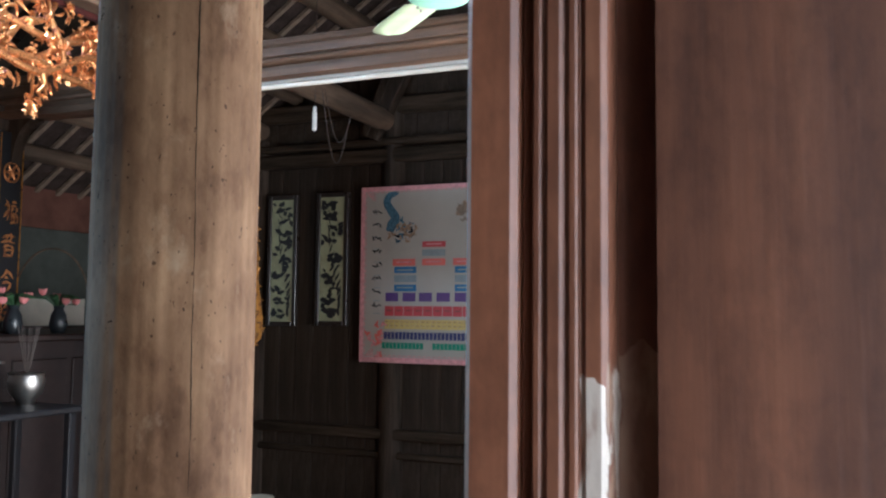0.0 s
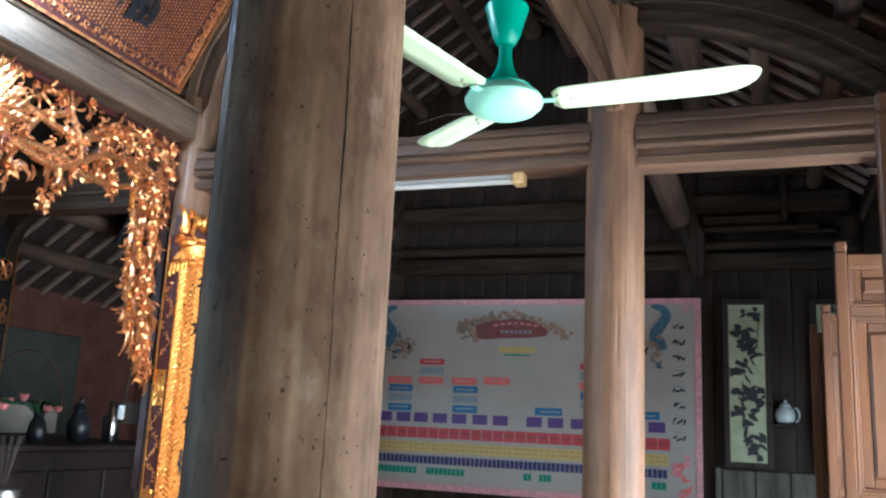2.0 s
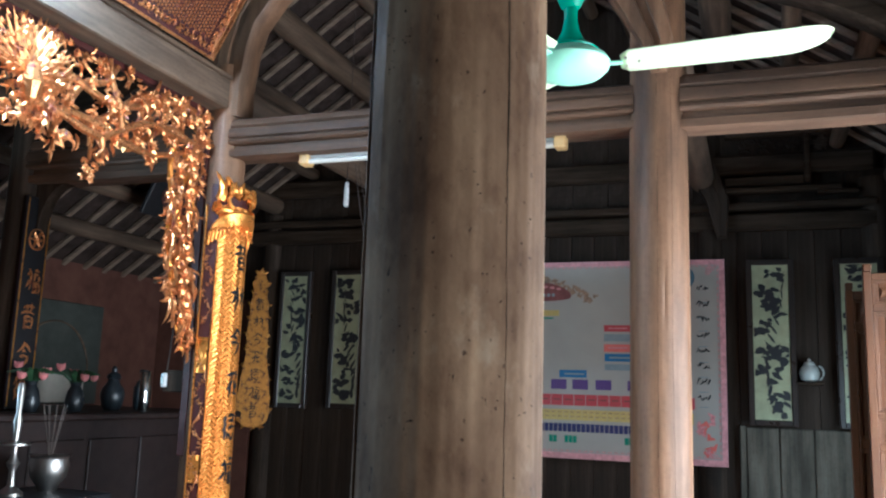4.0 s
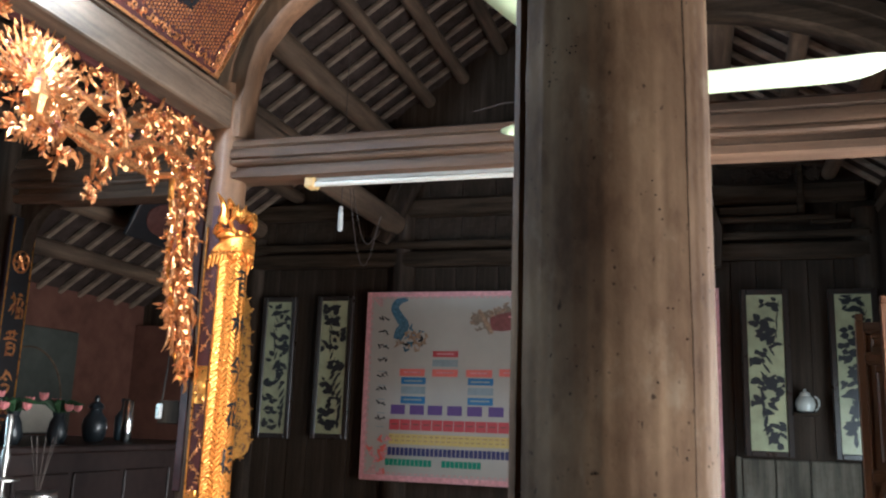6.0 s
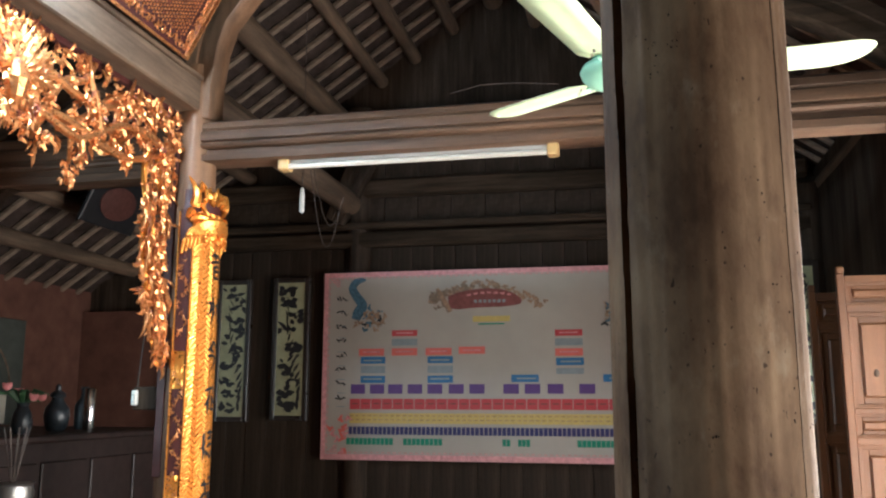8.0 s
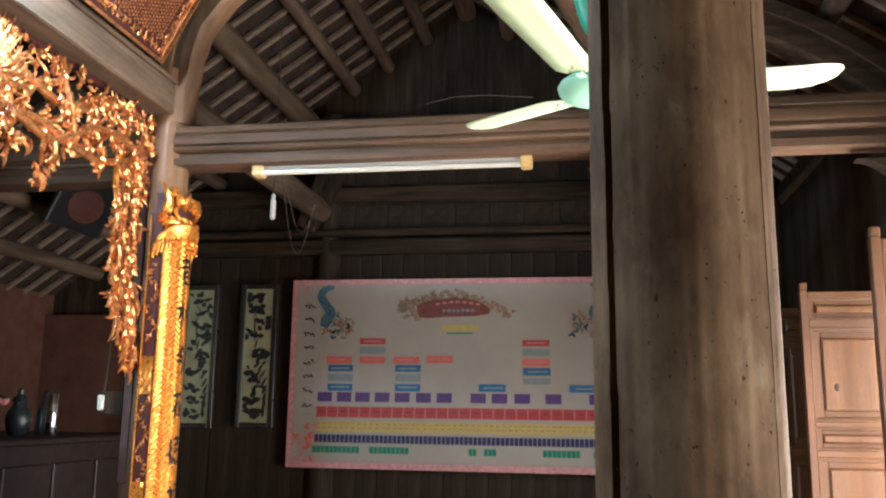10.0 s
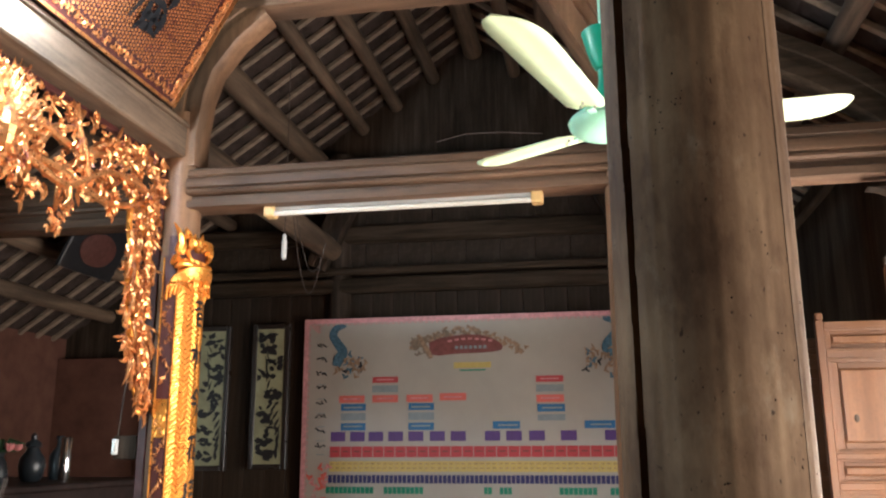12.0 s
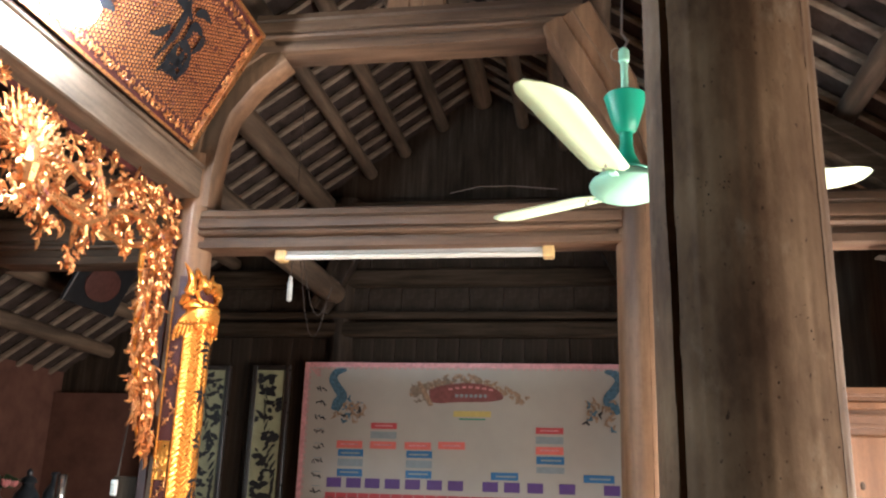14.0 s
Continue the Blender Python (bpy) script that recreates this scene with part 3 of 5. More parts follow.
for z0, z1, step in ((0.1, 0.62, 0.156), (0.66, 2.68, 0.156), (2.86, 3.06, 0.25), (3.18, 3.6, 0.25)):
    n = int(4.9 / step)
    for k in range(n):
        x = -6.28 + step * (k + 0.5)
        if z1 > 3.5 and x < -5.35:
            continue
        ob = new("plank", plank_mesh)
        ob.parent = plank_wall
        ob.matrix_basis = Matrix.Translation((x, 6.955 + rng.uniform(-0.006, 0.006), z0)) @ Matrix.Diagonal((step / 0.156, 1, z1 - z0, 1))
rails = [(-6.35, -1.85, 0.60, 0.68, 0.05, 0.012), (-6.35, -1.85, 0.46, 0.51, 0.035, 0.01), (-6.35, -1.85, 2.68, 2.79, 0.06, 0.015), (-6.35, -1.85, 2.81, 2.86, 0.085, 0.012),
         (-6.3, -1.85, 3.05, 3.19, 0.05, 0.02), (-2.78, -2.05, 2.925, 2.955, 0.09, 0.006), (-5.3, -2.6, 3.56, 3.72, 0.05, 0.02)]
for x0, x1, z0, z1, d, c in rails:
    part("rail", Shape().box(x0, x1, 6.95 - d, 6.99, z0, z1, c), W_DARKX, plank_wall)
# carved frames on the right of the wall
for x0, x1, z0, z1 in ((-2.76, -2.27, 2.97, 3.03), (-2.27, -2.23, 2.97, 3.3), (-2.20, -1.95, 2.9, 2.93), (-2.76, -1.9, 3.3, 3.35)):
    part("moulding", Shape().box(x0, x1, 6.875, 6.95, z0, z1, 0.01), W_DARKX, plank_wall)
for k in range(26):
    x, z = rng.uniform(-2.68, -1.95), rng.uniform(3.06, 3.28)
    part("carved_scroll", Shape().tube([(x + 0.045 * math.cos(a) * (1 - a / 9), 6.925, z + 0.035 * math.sin(a) * (1 - a / 9)) for a in np.linspace(0, 6, 9)], 0.009, 6), W_DARK, plank_wall, smooth=True)
for x, r in ((-6.18, 0.09), (-4.98, 0.1), (-2.87, 0.095), (-1.86, 0.1)):
    pillar(x, 6.985, min(3.9, roof_z(x) - 0.2), r, r * 0.95, W_DARK, "dark timber post of the plank wall", (), 40, 16)
for s in (1, -1):
    mx = lambda x: RIDGE_X + s * (x - RIDGE_X)
    slab_path([(mx(-2.78), 2.62), (mx(-2.80), 2.86)][1 if s < 0 else 0:] + [(mx(-2.86), 3.0), (mx(-2.95), 3.2), (mx(-3.1), 3.5)], [0.06, 0.14, 0.16, 0.18, 0.2][1 if s < 0 else 0:], 6.80, 6.90, "strut", W_DARK, "dark curved bracket on the plank wall", group="leaning struts")
# beams that tie the trusses together along the house
for x, z, r in ((-5.03, 3.0, 0.085), (-2.90, 3.02, 0.08)):
    for y0, y1 in ((-0.2, 2.0), (4.6, 6.9)):
        single("side_beam", Shape().tube([(x, y, z) for y in np.linspace(y0, y1, 6)], r, 14), W_BEAMY, "round side beam between two trusses", "beam", "side beams", smooth=True)

# ---------- framed scrolls with pearl inlay ----------


def glyph(shape, cx, cz, w, h, y, pick, fat=0.012, curve=None):
    """One brush character of tapering strokes, on a wall that faces -y, or on a bent face by curve."""
    for x0, z0, x1, z1 in pick:
        jit = lambda: rng.uniform(-0.05, 0.05)
        a = Vector((cx + (x0 - 0.5 + jit()) * w, 0, cz + (z0 - 0.5 + jit()) * h))
        b = Vector((cx + (x1 - 0.5 + jit()) * w, 0, cz + (z1 - 0.5 + jit()) * h))
        d = (b - a)
        n = Vector((-d.z, 0, d.x)).normalized()
        ts = (0, 0.25, 0.6, 1)
        ws = (0.5, 1.0, 0.75, 0.25)
        rows = []
        for t, q in zip(ts, ws):
            p = a + d * t + n * (0.12 * d.length * math.sin(t * 3.1))
            rows.append((p + n * fat * q, p - n * fat * q))
        vs = [curve(p.x, p.z) if curve else Vector((p.x, y, p.z)) for pair in rows for p in pair]
        shape.add(vs, [(2 * i, 2 * i + 1, 2 * i + 3, 2 * i + 2) for i in range(3)])


def scroll(x0, x1, z0, z1, y, label, lean=0.0, seed=1):
    top = thing("framed_scroll", label, "wall panel", "inlaid wall scrolls")
    fw, d = 0.035, 0.03
    for a, b, c, e in ((x0 - fw, x0, z0 - fw, z1 + fw), (x1, x1 + fw, z0 - fw, z1 + fw), (x0, x1, z1, z1 + fw), (x0, x1, z0 - fw, z0)):
        part("frame_bar", Shape().box(a, b, y - 0.012, y + d, c, e, 0.005), M_FRAME, top, "black lacquered frame bar")
    face = part("panel", Shape().box(x0, x1, y, y + 0.02, z0, z1), M_NACRE, top, "pale green pearly panel")
    ink = Shape()
    rng.seed(seed)
    w, h = x1 - x0, z1 - z0

    def dab(px, pz, ang, length, fat):
        """One pressed brush stroke, kept inside the panel."""
        c, q = math.cos(ang), math.sin(ang)
        ring = []
        for t, f in ((0, 0.25), (0.3, 1.0), (0.65, 0.8), (1, 0.1)):
            for sg in (1, -1):
                ring.append(Vector((min(x1 - 0.006, max(x0 + 0.006, px + length * t * c - sg * fat * f * q)), y - 0.0035 - 0.00001 * len(ink.v) / 8, min(z1 - 0.006, max(z0 + 0.006, pz + length * t * q + sg * fat * f * c)))))
        ink.add(ring, [(0, 1, 3, 2), (2, 3, 5, 4), (4, 5, 7, 6)])
    bx, side = x0 + w * 0.6, rng.uniform(0, 6)
    for k in range(16):  # a trunk that winds up the panel
        t = k / 16
        dab(bx + w * 0.22 * math.sin(5 * t + side), z0 + h * (0.04 + 0.9 * t), 1.57 + 0.6 * math.cos(5 * t + side), h * 0.085, w * 0.05 * (1.25 - t))
    for k in range(10):  # clumps of blossom and leaves
        cx, cz = x0 + w * rng.uniform(0.25, 0.8), z0 + h * (0.08 + 0.84 * (k + rng.uniform(-0.3, 0.3)) / 9)
        for q in range(rng.randrange(6, 12)):
            dab(cx + rng.gauss(0, w * 0.13), cz + rng.gauss(0, h * 0.022), rng.uniform(-0.9, 0.9) + rng.choice((0, 3.14)), w * rng.uniform(0.14, 0.36), w * rng.uniform(0.05, 0.11))
    tagged(part("brush_writing", ink, INK["black"], face, "black brush strokes of plum branches and writing"), kind="stuff")
    return top


scroll(-5.555, -5.345, 1.47, 2.425, 6.865, "tall framed scroll with dark brushwork on pale green", seed=3)
scroll(-6.0, -5.80, 1.46, 2.42, 6.865, "tall framed scroll in deep shade beside its pair", seed=4)
scroll(-2.605, -2.39, 1.47, 2.44, 6.865, "tall framed scroll with plum branches on pale green", seed=5)
scroll(-2.09, -1.88, 1.47, 2.44, 6.865, "tall framed scroll partly behind the door leaves", seed=6)

# white jug on a small bracket by the scrolls
jug = thing("porcelain_jug", "small white porcelain jug on a dark shelf", "jug")
part("body", Shape().lathe([(0.03, 0), (0.05, 0.012), (0.06, 0.05), (0.05, 0.085), (0.034, 0.1), (0.036, 0.106)], 20, Matrix.Translation((-2.285, 6.86, 1.71))), M_PORC, jug, smooth=True)
part("lid", Shape().lathe([(0.034, 0.106), (0.026, 0.12), (0.008, 0.126), (0.011, 0.137), (0.002, 0.144)], 16, Matrix.Translation((-2.285, 6.86, 1.71))), M_PORC, jug, smooth=True)
part("handle", Shape().tube([(-2.285 + 0.05 + 0.03 * math.sin(a), 6.86, 1.765 + 0.042 * math.cos(a)) for a in np.linspace(0.1, 3.0, 10)], 0.006, 8), M_PORC, jug, smooth=True)
single("wall_shelf", Shape().box(-2.36, -2.21, 6.80, 6.95, 1.69, 1.708, 0.003), W_DARKX, "tiny dark wooden shelf on the plank wall", "shelf")
# lower panels of the right end of the wall
low = thing("wall_panelling", "grey-brown worn boards below the scrolls", "panelling", kind="structure")
for x0, x1 in ((-2.66, -2.47), (-2.465, -2.27), (-2.265, -1.98)):
    part("board", Shape().box(x0, x1, 6.925, 6.95, 0.7, 1.42, 0.006), W_BOARD, low)
for x0, x1 in ((-2.70, -2.665), (-1.975, -1.94)):
    part("stile", Shape().box(x0, x1, 6.91, 6.95, 0.7, 1.43, 0.006), W_BOARD, low, "pale upright stile")

# ---------- the large printed family chart ----------
BX, BZ, BY = -5.2, 2.485, 6.868
BW, BH = 2.43, 1.315
chart = thing("family_chart", "large printed family tree chart with coloured boxes", "wall chart")
sheet = part("sheet", Shape().box(BX, BX + BW, BY, BY + 0.014, BZ - BH, BZ), M_VINYL, chart, "off-white printed sheet")


def flat(shape, u0, u1, v0, v1, lift=0.003):
    y = BY - lift
    shape.add([Vector((BX + u, y, BZ - v)) for u, v in ((u0, v0), (u1, v0), (u1, v1), (u0, v1))], [(0, 1, 2, 3)])


border = Shape()
flat(border, 0, BW, 0, 0.035), flat(border, 0, BW, BH - 0.04, BH), flat(border, 0, 0.035, 0.035, BH - 0.04), flat(border, BW - 0.035, BW, 0.035, BH - 0.04)
key = Shape()
for k in range(0, 59):
    u = 0.045 + k * 0.04
    flat(key, u, u + 0.022, 0.04, 0.046, 0.004), flat(key, u, u + 0.022, BH - 0.055, BH - 0.049, 0.004)
for k in range(0, 30):
    v = 0.06 + k * 0.04
    flat(key, 0.041, 0.047, v, v + 0.022, 0.004), flat(key, BW - 0.047, BW - 0.041, v, v + 0.022, 0.004)
for su in (0, 1):
    for sv in (0, 1):
        for k in range(4):
            a0, a1, b = 0.05 + 0.014 * k, 0.12, 0.05 + 0.014 * k
            uu = (a0, a1) if not su else (BW - a1, BW - a0)
            vv = (b, b + 0.007) if not sv else (BH - b - 0.007, BH - b)
            flat(key, *uu, *vv, 0.004)
part("border", border, M_PINK, sheet, "pink printed border")
part("border_key_pattern", key, INK["pink"], sheet, "rose meander pattern")
INKS = {k: Shape() for k in INK}


def cell(ink, x0, x1, y0, y1, lift=0.0035):
    drop = 0.045 if y0 < 0.36 else 0.03 * min(1, max(0, (1.17 - y0) / 0.55)) + (0.012 if 1.6 < x0 < 1.9 and y0 < 0.7 else 0)
    y0, y1 = y0 + drop, y1 + drop
    if lift < 0.004 and (y1 - y0) > 0.035 and (x1 - x0) > 0.07:
        s = Shape()
        flat(s, x0, x1, y0, y1, lift)
        part("printed_box", s, INK[ink], sheet)
    else:
        flat(INKS[ink], x0, x1, y0, y1, lift)


def row(ink, u0, u1, v0, v1, pitch, fill, skip=()):
    n = int((u1 - u0) / pitch)
    for k in range(n):
        if k not in skip:
            cell(ink, u0 + k * pitch, u0 + k * pitch + pitch * fill, v0, v1)


W = 0.185
for u in (0.27, 0.755):
    cell("coral", u, u + W, 0.517, 0.567), cell("blue", u + 0.015, u + W + 0.01, 0.575, 0.622), cell("mist", u + 0.015, u + W + 0.01, 0.64, 0.69), cell("blue", u + 0.015, u + W + 0.01, 0.712, 0.762)
for u in (0.51, 1.655):
    cell("red", u, u + W, 0.39, 0.432), cell("mist", u, u + W, 0.45, 0.497), cell("coral", u, u + W, 0.517, 0.567)
cell("blue", 1.66, 1.66 + W, 0.58, 0.63), cell("mist", 1.66, 1.66 + W, 0.65, 0.69)
cell("coral", 0.99, 0.99 + W, 0.51, 0.56)
cell("blue", 1.355, 1.355 + W, 0.708, 0.758), cell("blue", 1.97, 2.17, 0.708, 0.758)
for u in (0.215, 0.355, 0.487, 0.628, 0.77, 0.92, 1.065, 1.3, 1.445, 1.6, 1.81, 2.1):
    cell("purple", u, u + 0.105, 0.775, 0.84)
row("red", 0.21, 2.24, 0.88, 0.953, 0.078, 0.94)
row("yellow", 0.21, 2.24, 0.985, 1.055, 0.042, 0.97)
row("navy", 0.205, 2.24, 1.083, 1.136, 0.031, 0.8)
row("green", 0.19, 0.55, 1.165, 1.21, 0.031, 0.86), row("green", 0.6, 0.9, 1.165, 1.21, 0.031, 0.86)
row("green", 1.29, 1.35, 1.165, 1.21, 0.028, 0.86), row("green", 1.395, 1.48, 1.165, 1.21, 0.028, 0.86)
row("green", 1.79, 2.04, 1.165, 1.21, 0.031, 0.86), row("green", 2.12, 2.23, 1.165, 1.21, 0.031, 0.86)
cell("yellow", 1.09, 1.35, 0.285, 0.325), cell("green", 1.13, 1.31, 0.335, 0.345)
for k in range(48):  # fine dark dashes in the yellow row, unreadable names
    cell("brown", 0.215 + 0.042 * k, 0.24 + 0.042 * k, 1.0, 1.006, 0.005), cell("brown", 0.215 + 0.042 * k, 0.24 + 0.042 * k, 1.03, 1.036, 0.005)
for k in range(26):
    cell("maroon", 0.225 + 0.078 * k, 0.27 + 0.078 * k, 0.91, 0.92, 0.005)
for u, v in ((0.27, 0.54), (0.755, 0.54), (0.51, 0.41), (1.655, 0.41), (0.51, 0.54), (1.655, 0.54), (0.99, 0.535)):
    cell("pink", u + 0.03, u + W - 0.03, v - 0.005, v + 0.005, 0.005)
for u, v in ((0.285, 0.6), (0.77, 0.6), (0.285, 0.735), (0.77, 0.735), (1.67, 0.605), (1.37, 0.735), (1.99, 0.735)):
    cell("mist", u + 0.02, u + W - 0.03, v - 0.006, v + 0.006, 0.005)


def ribbon(ink, pts, widths, lift=0.004):
    """A bent stripe of changing width, printed on the sheet."""
    P = [Vector((u, v)) for u, v in pts]
    if len(P) > 4:  # rounded between the given points
        fine, wide = [], []
        for i in range(len(P) - 1):
            a, b, c, e = P[max(i - 1, 0)], P[i], P[i + 1], P[min(i + 2, len(P) - 1)]
            for q in range(4):
                t = q / 4
                fine.append(0.5 * (2 * b + (c - a) * t + (2 * a - 5 * b + 4 * c - e) * t * t + (3 * b - a - 3 * c + e) * t ** 3))
                wide.append(widths[i] + (widths[i + 1] - widths[i]) * t)
        P, widths = fine + [P[-1]], wide + [widths[-1]]
    vs = []
    for i, p in enumerate(P):
        d = (P[min(i + 1, len(P) - 1)] - P[max(i - 1, 0)]).normalized()
        n = Vector((-d.y, d.x)) * widths[i]
        for q in (p + n, p - n):
            vs.append(Vector((BX + q.x, BY - lift, BZ - q.y)))
    INKS[ink].add(vs, [(2 * i, 2 * i + 1, 2 * i + 3, 2 * i + 2) for i in range(len(P) - 1)])


for s in (0, 1):
    fx = lambda u: u if not s else BW - u
    ribbon("teal", [(fx(u), v) for u, v in ((0.31, 0.05), (0.24, 0.07), (0.215, 0.12), (0.25, 0.18), (0.29, 0.24), (0.26, 0.29), (0.24, 0.34))], [0.012, 0.026, 0.03, 0.032, 0.036, 0.04, 0.03])
    for k in range(26):  # the curling body and claws
        u, v = 0.23 + rng.uniform(0, 0.22), 0.27 + rng.uniform(0, 0.15)
        a = rng.uniform(0, 6)
        ribbon(rng.choice(["brown", "teal", "brown", "black"]), [(fx(u), v), (fx(u + 0.03 * math.cos(a)), v + 0.03 * math.sin(a)), (fx(u + 0.05 * math.cos(a + 0.7)), v + 0.05 * math.sin(a + 0.7))], [0.006, 0.012, 0.003], 0.0045 + 0.0002 * k)
    for k in range(14):  # red figure in the lower corner
        u, v = 0.09 + rng.uniform(0, 0.1), 1.03 + rng.uniform(0, 0.21)
        a = rng.uniform(0, 6)
        ribbon("pink" if k % 2 else "coral", [(fx(u), v), (fx(u + 0.03 * math.cos(a)), v + 0.03 * math.sin(a)), (fx(u + 0.05 * math.cos(a + 0.9)), v + 0.05 * math.sin(a + 0.9))], [0.008, 0.016, 0.004], 0.0045 + 0.0002 * k)
    for k in range(8):  # brush words in the margin
        v = 0.19 + k * 0.1
        for q in range(4):
            u0 = 0.10 + q * 0.019
            ribbon("black", [(fx(u0) , v + rng.uniform(-0.02, 0.01)), (fx(u0 + 0.012), v + rng.uniform(-0.02, 0.02)), (fx(u0 + 0.022), v + rng.uniform(-0.01, 0.02))], [0.006, 0.0045, 0.002])
        cell("mist", min(fx(0.11), fx(0.17)), max(fx(0.11), fx(0.17)), v + 0.045, v + 0.05)
# banner with a red plaque, the lettering is too small to read
def banner(ink, pts, widths, lift):
    ribbon(ink, [(u, v + 0.022) for u, v in pts], widths, lift)


for k in range(110):  # clouds above and to both ends
    t = rng.uniform(0, 1) ** 1.3
    u, v = 0.80 + 0.80 * t, 0.085 + 0.12 * abs(2 * t - 0.85) ** 1.6 + rng.uniform(-0.015, 0.03)
    a = rng.uniform(0, 6)
    banner("umber" if rng.random() < 0.7 - t else "brown", [(u, v), (u + 0.02 * math.cos(a), v + 0.018 * math.sin(a)), (u + 0.03 * math.cos(a + 1.2), v + 0.026 * math.sin(a + 1.2))], [0.007, 0.012, 0.006], 0.0045 + 0.00002 * k)
for k in range(30):
    u, v, a = 0.80 + rng.uniform(0, 0.12), 0.13 + rng.uniform(0, 0.11), rng.uniform(0, 6)
    banner("umber", [(u, v), (u + 0.02 * math.cos(a), v + 0.02 * math.sin(a)), (u + 0.03 * math.cos(a + 1), v + 0.03 * math.sin(a + 1))], [0.005, 0.008, 0.004], 0.007 + 0.00002 * k)
banner("maroon", [(0.92, 0.21), (0.99, 0.2), (1.09, 0.187), (1.2, 0.182), (1.3, 0.187), (1.38, 0.2), (1.43, 0.215)], [0.04, 0.06, 0.064, 0.066, 0.06, 0.04, 0.012], 0.0085)
banner("brown", [(0.835, 0.11), (0.86, 0.15), (0.885, 0.19), (0.91, 0.23), (0.935, 0.275)], [0.012, 0.016, 0.016, 0.016, 0.012], 0.009)
banner("umber", [(0.83, 0.135), (0.85, 0.165), (0.87, 0.2), (0.895, 0.24), (0.915, 0.28)], [0.003, 0.004, 0.004, 0.004, 0.003], 0.0095)
for k in range(7):  # one arched line and one straight line of letters too small to read
    banner("pink", [(1.05 + 0.047 * k, 0.165 - 0.02 * math.sin(0.2 + 0.45 * k)), (1.08 + 0.047 * k, 0.165 - 0.02 * math.sin(0.4 + 0.45 * k))], [0.007, 0.007], 0.0095)
    banner("mist", [(1.10 + 0.033 * k, 0.205), (1.122 + 0.033 * k, 0.205)], [0.011, 0.011], 0.0095)
for k, s in INKS.items():
    if s.v:
        tagged(part("printed_" + k, s, INK[k], sheet), kind="stuff")

# ---------- ceiling fan ----------
FX, FY = -3.055, 3.3
fan = thing("ceiling_fan", "three-blade green ceiling fan standing still", "fan")
at = Matrix.Translation((FX, FY, 0))
part("motor_body", Shape().lathe([(0.02, 2.4260), (0.06, 2.4284), (0.088, 2.4396), (0.105, 2.4564), (0.109, 2.4700), (0.102, 2.4828), (0.085, 2.4948), (0.075, 2.5020), (0.05, 2.5116), (0.03, 2.5204)], 40, at), M_MOTOR, fan, "pale green motor housing", True)
part("upper_ring", Shape().lathe([(0.0755, 2.5016), (0.078, 2.5060), (0.072, 2.5116), (0.052, 2.5144)], 32, at), M_GREEN, fan, "green ring", True)
part("neck", Shape().lathe([(0.047, 2.512), (0.04, 2.532), (0.024, 2.565), (0.018, 2.6), (0.019, 2.635)], 24, at), M_GREEN, fan, "dusty green neck", True)
part("canopy_cup", Shape().lathe([(0.019, 2.632), (0.028, 2.638), (0.04, 2.665), (0.05, 2.70), (0.058, 2.735), (0.062, 2.748), (0.059, 2.752), (0.03, 2.745)], 32, at), M_GREEN, fan, "deep green cup", True)
part("down_rod", Shape().lathe([(0.011, 2.74), (0.011, 2.86), (0.016, 2.865), (0.016, 2.9), (0.008, 2.91)], 16, at), M_MOTOR, fan, "pale green rod", True)
part("hook_wire", Shape().tube([(FX, FY, 2.905), (FX + 0.012, FY, 2.935), (FX - 0.005, FY, 2.96), (FX, FY, 3.1), (FX - 0.03, FY, 3.98)], 0.004, 6), M_STEEL, fan, "twisted hanging wire", True)
part("loop_wire", Shape().tube([(FX - 0.02 + 0.018 * math.cos(a), FY, 2.89 + 0.022 * math.sin(a)) for a in np.linspace(0, 6.28, 14)], 0.0018, 5), M_STEEL, fan, "loose wire loop", True)
for ang, rise in ((5, 0.03), (130, 0.07), (250, 0.03)):
    rot = Matrix.Translation((FX, FY, 2.469)) @ Matrix.Rotation(radians(ang), 4, "Z")
    blade = Shape()
    n = 40
    vs = []
    for i in range(n + 1):
        t = 1 - (1 - i / n) ** 1.8
        u = 0.135 + 0.535 * t
        w = 0.064 * (0.9 + 0.14 * min(1, t * 1.6))
        ends = 0.6 + 0.4 * math.sqrt(max(0.0, 1 - ((0.05 - t) / 0.05) ** 2)) if t < 0.05 else 1
        tip = max(0.0, (t - 0.74) / 0.26)
        mid, half = -0.35 * w * tip ** 2, w * ends * math.sqrt(max(0.0, 1 - tip ** 3))
        lead, trail = mid + half, mid - half
        for q in (0, 0.33, 0.66, 1):
            v = lead + (trail - lead) * q
            z = 0.0 + rise * t - v * 0.12 + 0.006 * math.sin(q * math.pi)
            vs.append(rot @ Vector((u, v, z)))
    fs = [(i * 4 + j, i * 4 + j + 1, (i + 1) * 4 + j + 1, (i + 1) * 4 + j) for i in range(n) for j in range(3)]
    blade.add(vs, fs)
    ob = part("blade", blade, M_BLADE, fan, "pale green enamelled blade", True)
    sol = ob.modifiers.new("thickness", "SOLIDIFY")
    sol.thickness = 0.003
    part("blade_arm", Shape().box(0.09, 0.142, -0.011, 0.011, -0.007, -0.001, 0.002, rot), M_MOTOR, fan, "short pale green arm")
    for u, v in ((0.15, 0.02), (0.15, -0.02), (0.185, 0.0)):
        part("screw", Shape().lathe([(0.004, -0.014 - v * 0.2), (0.0035, -0.006 - v * 0.2)], 8, rot @ Matrix.Translation((u, v, 0.006))), M_STEEL, fan)

# ---------- fluorescent batten under the beam ----------
bat = thing("tube_lamp", "unlit fluorescent tube lamp under the tie beam", "lamp")
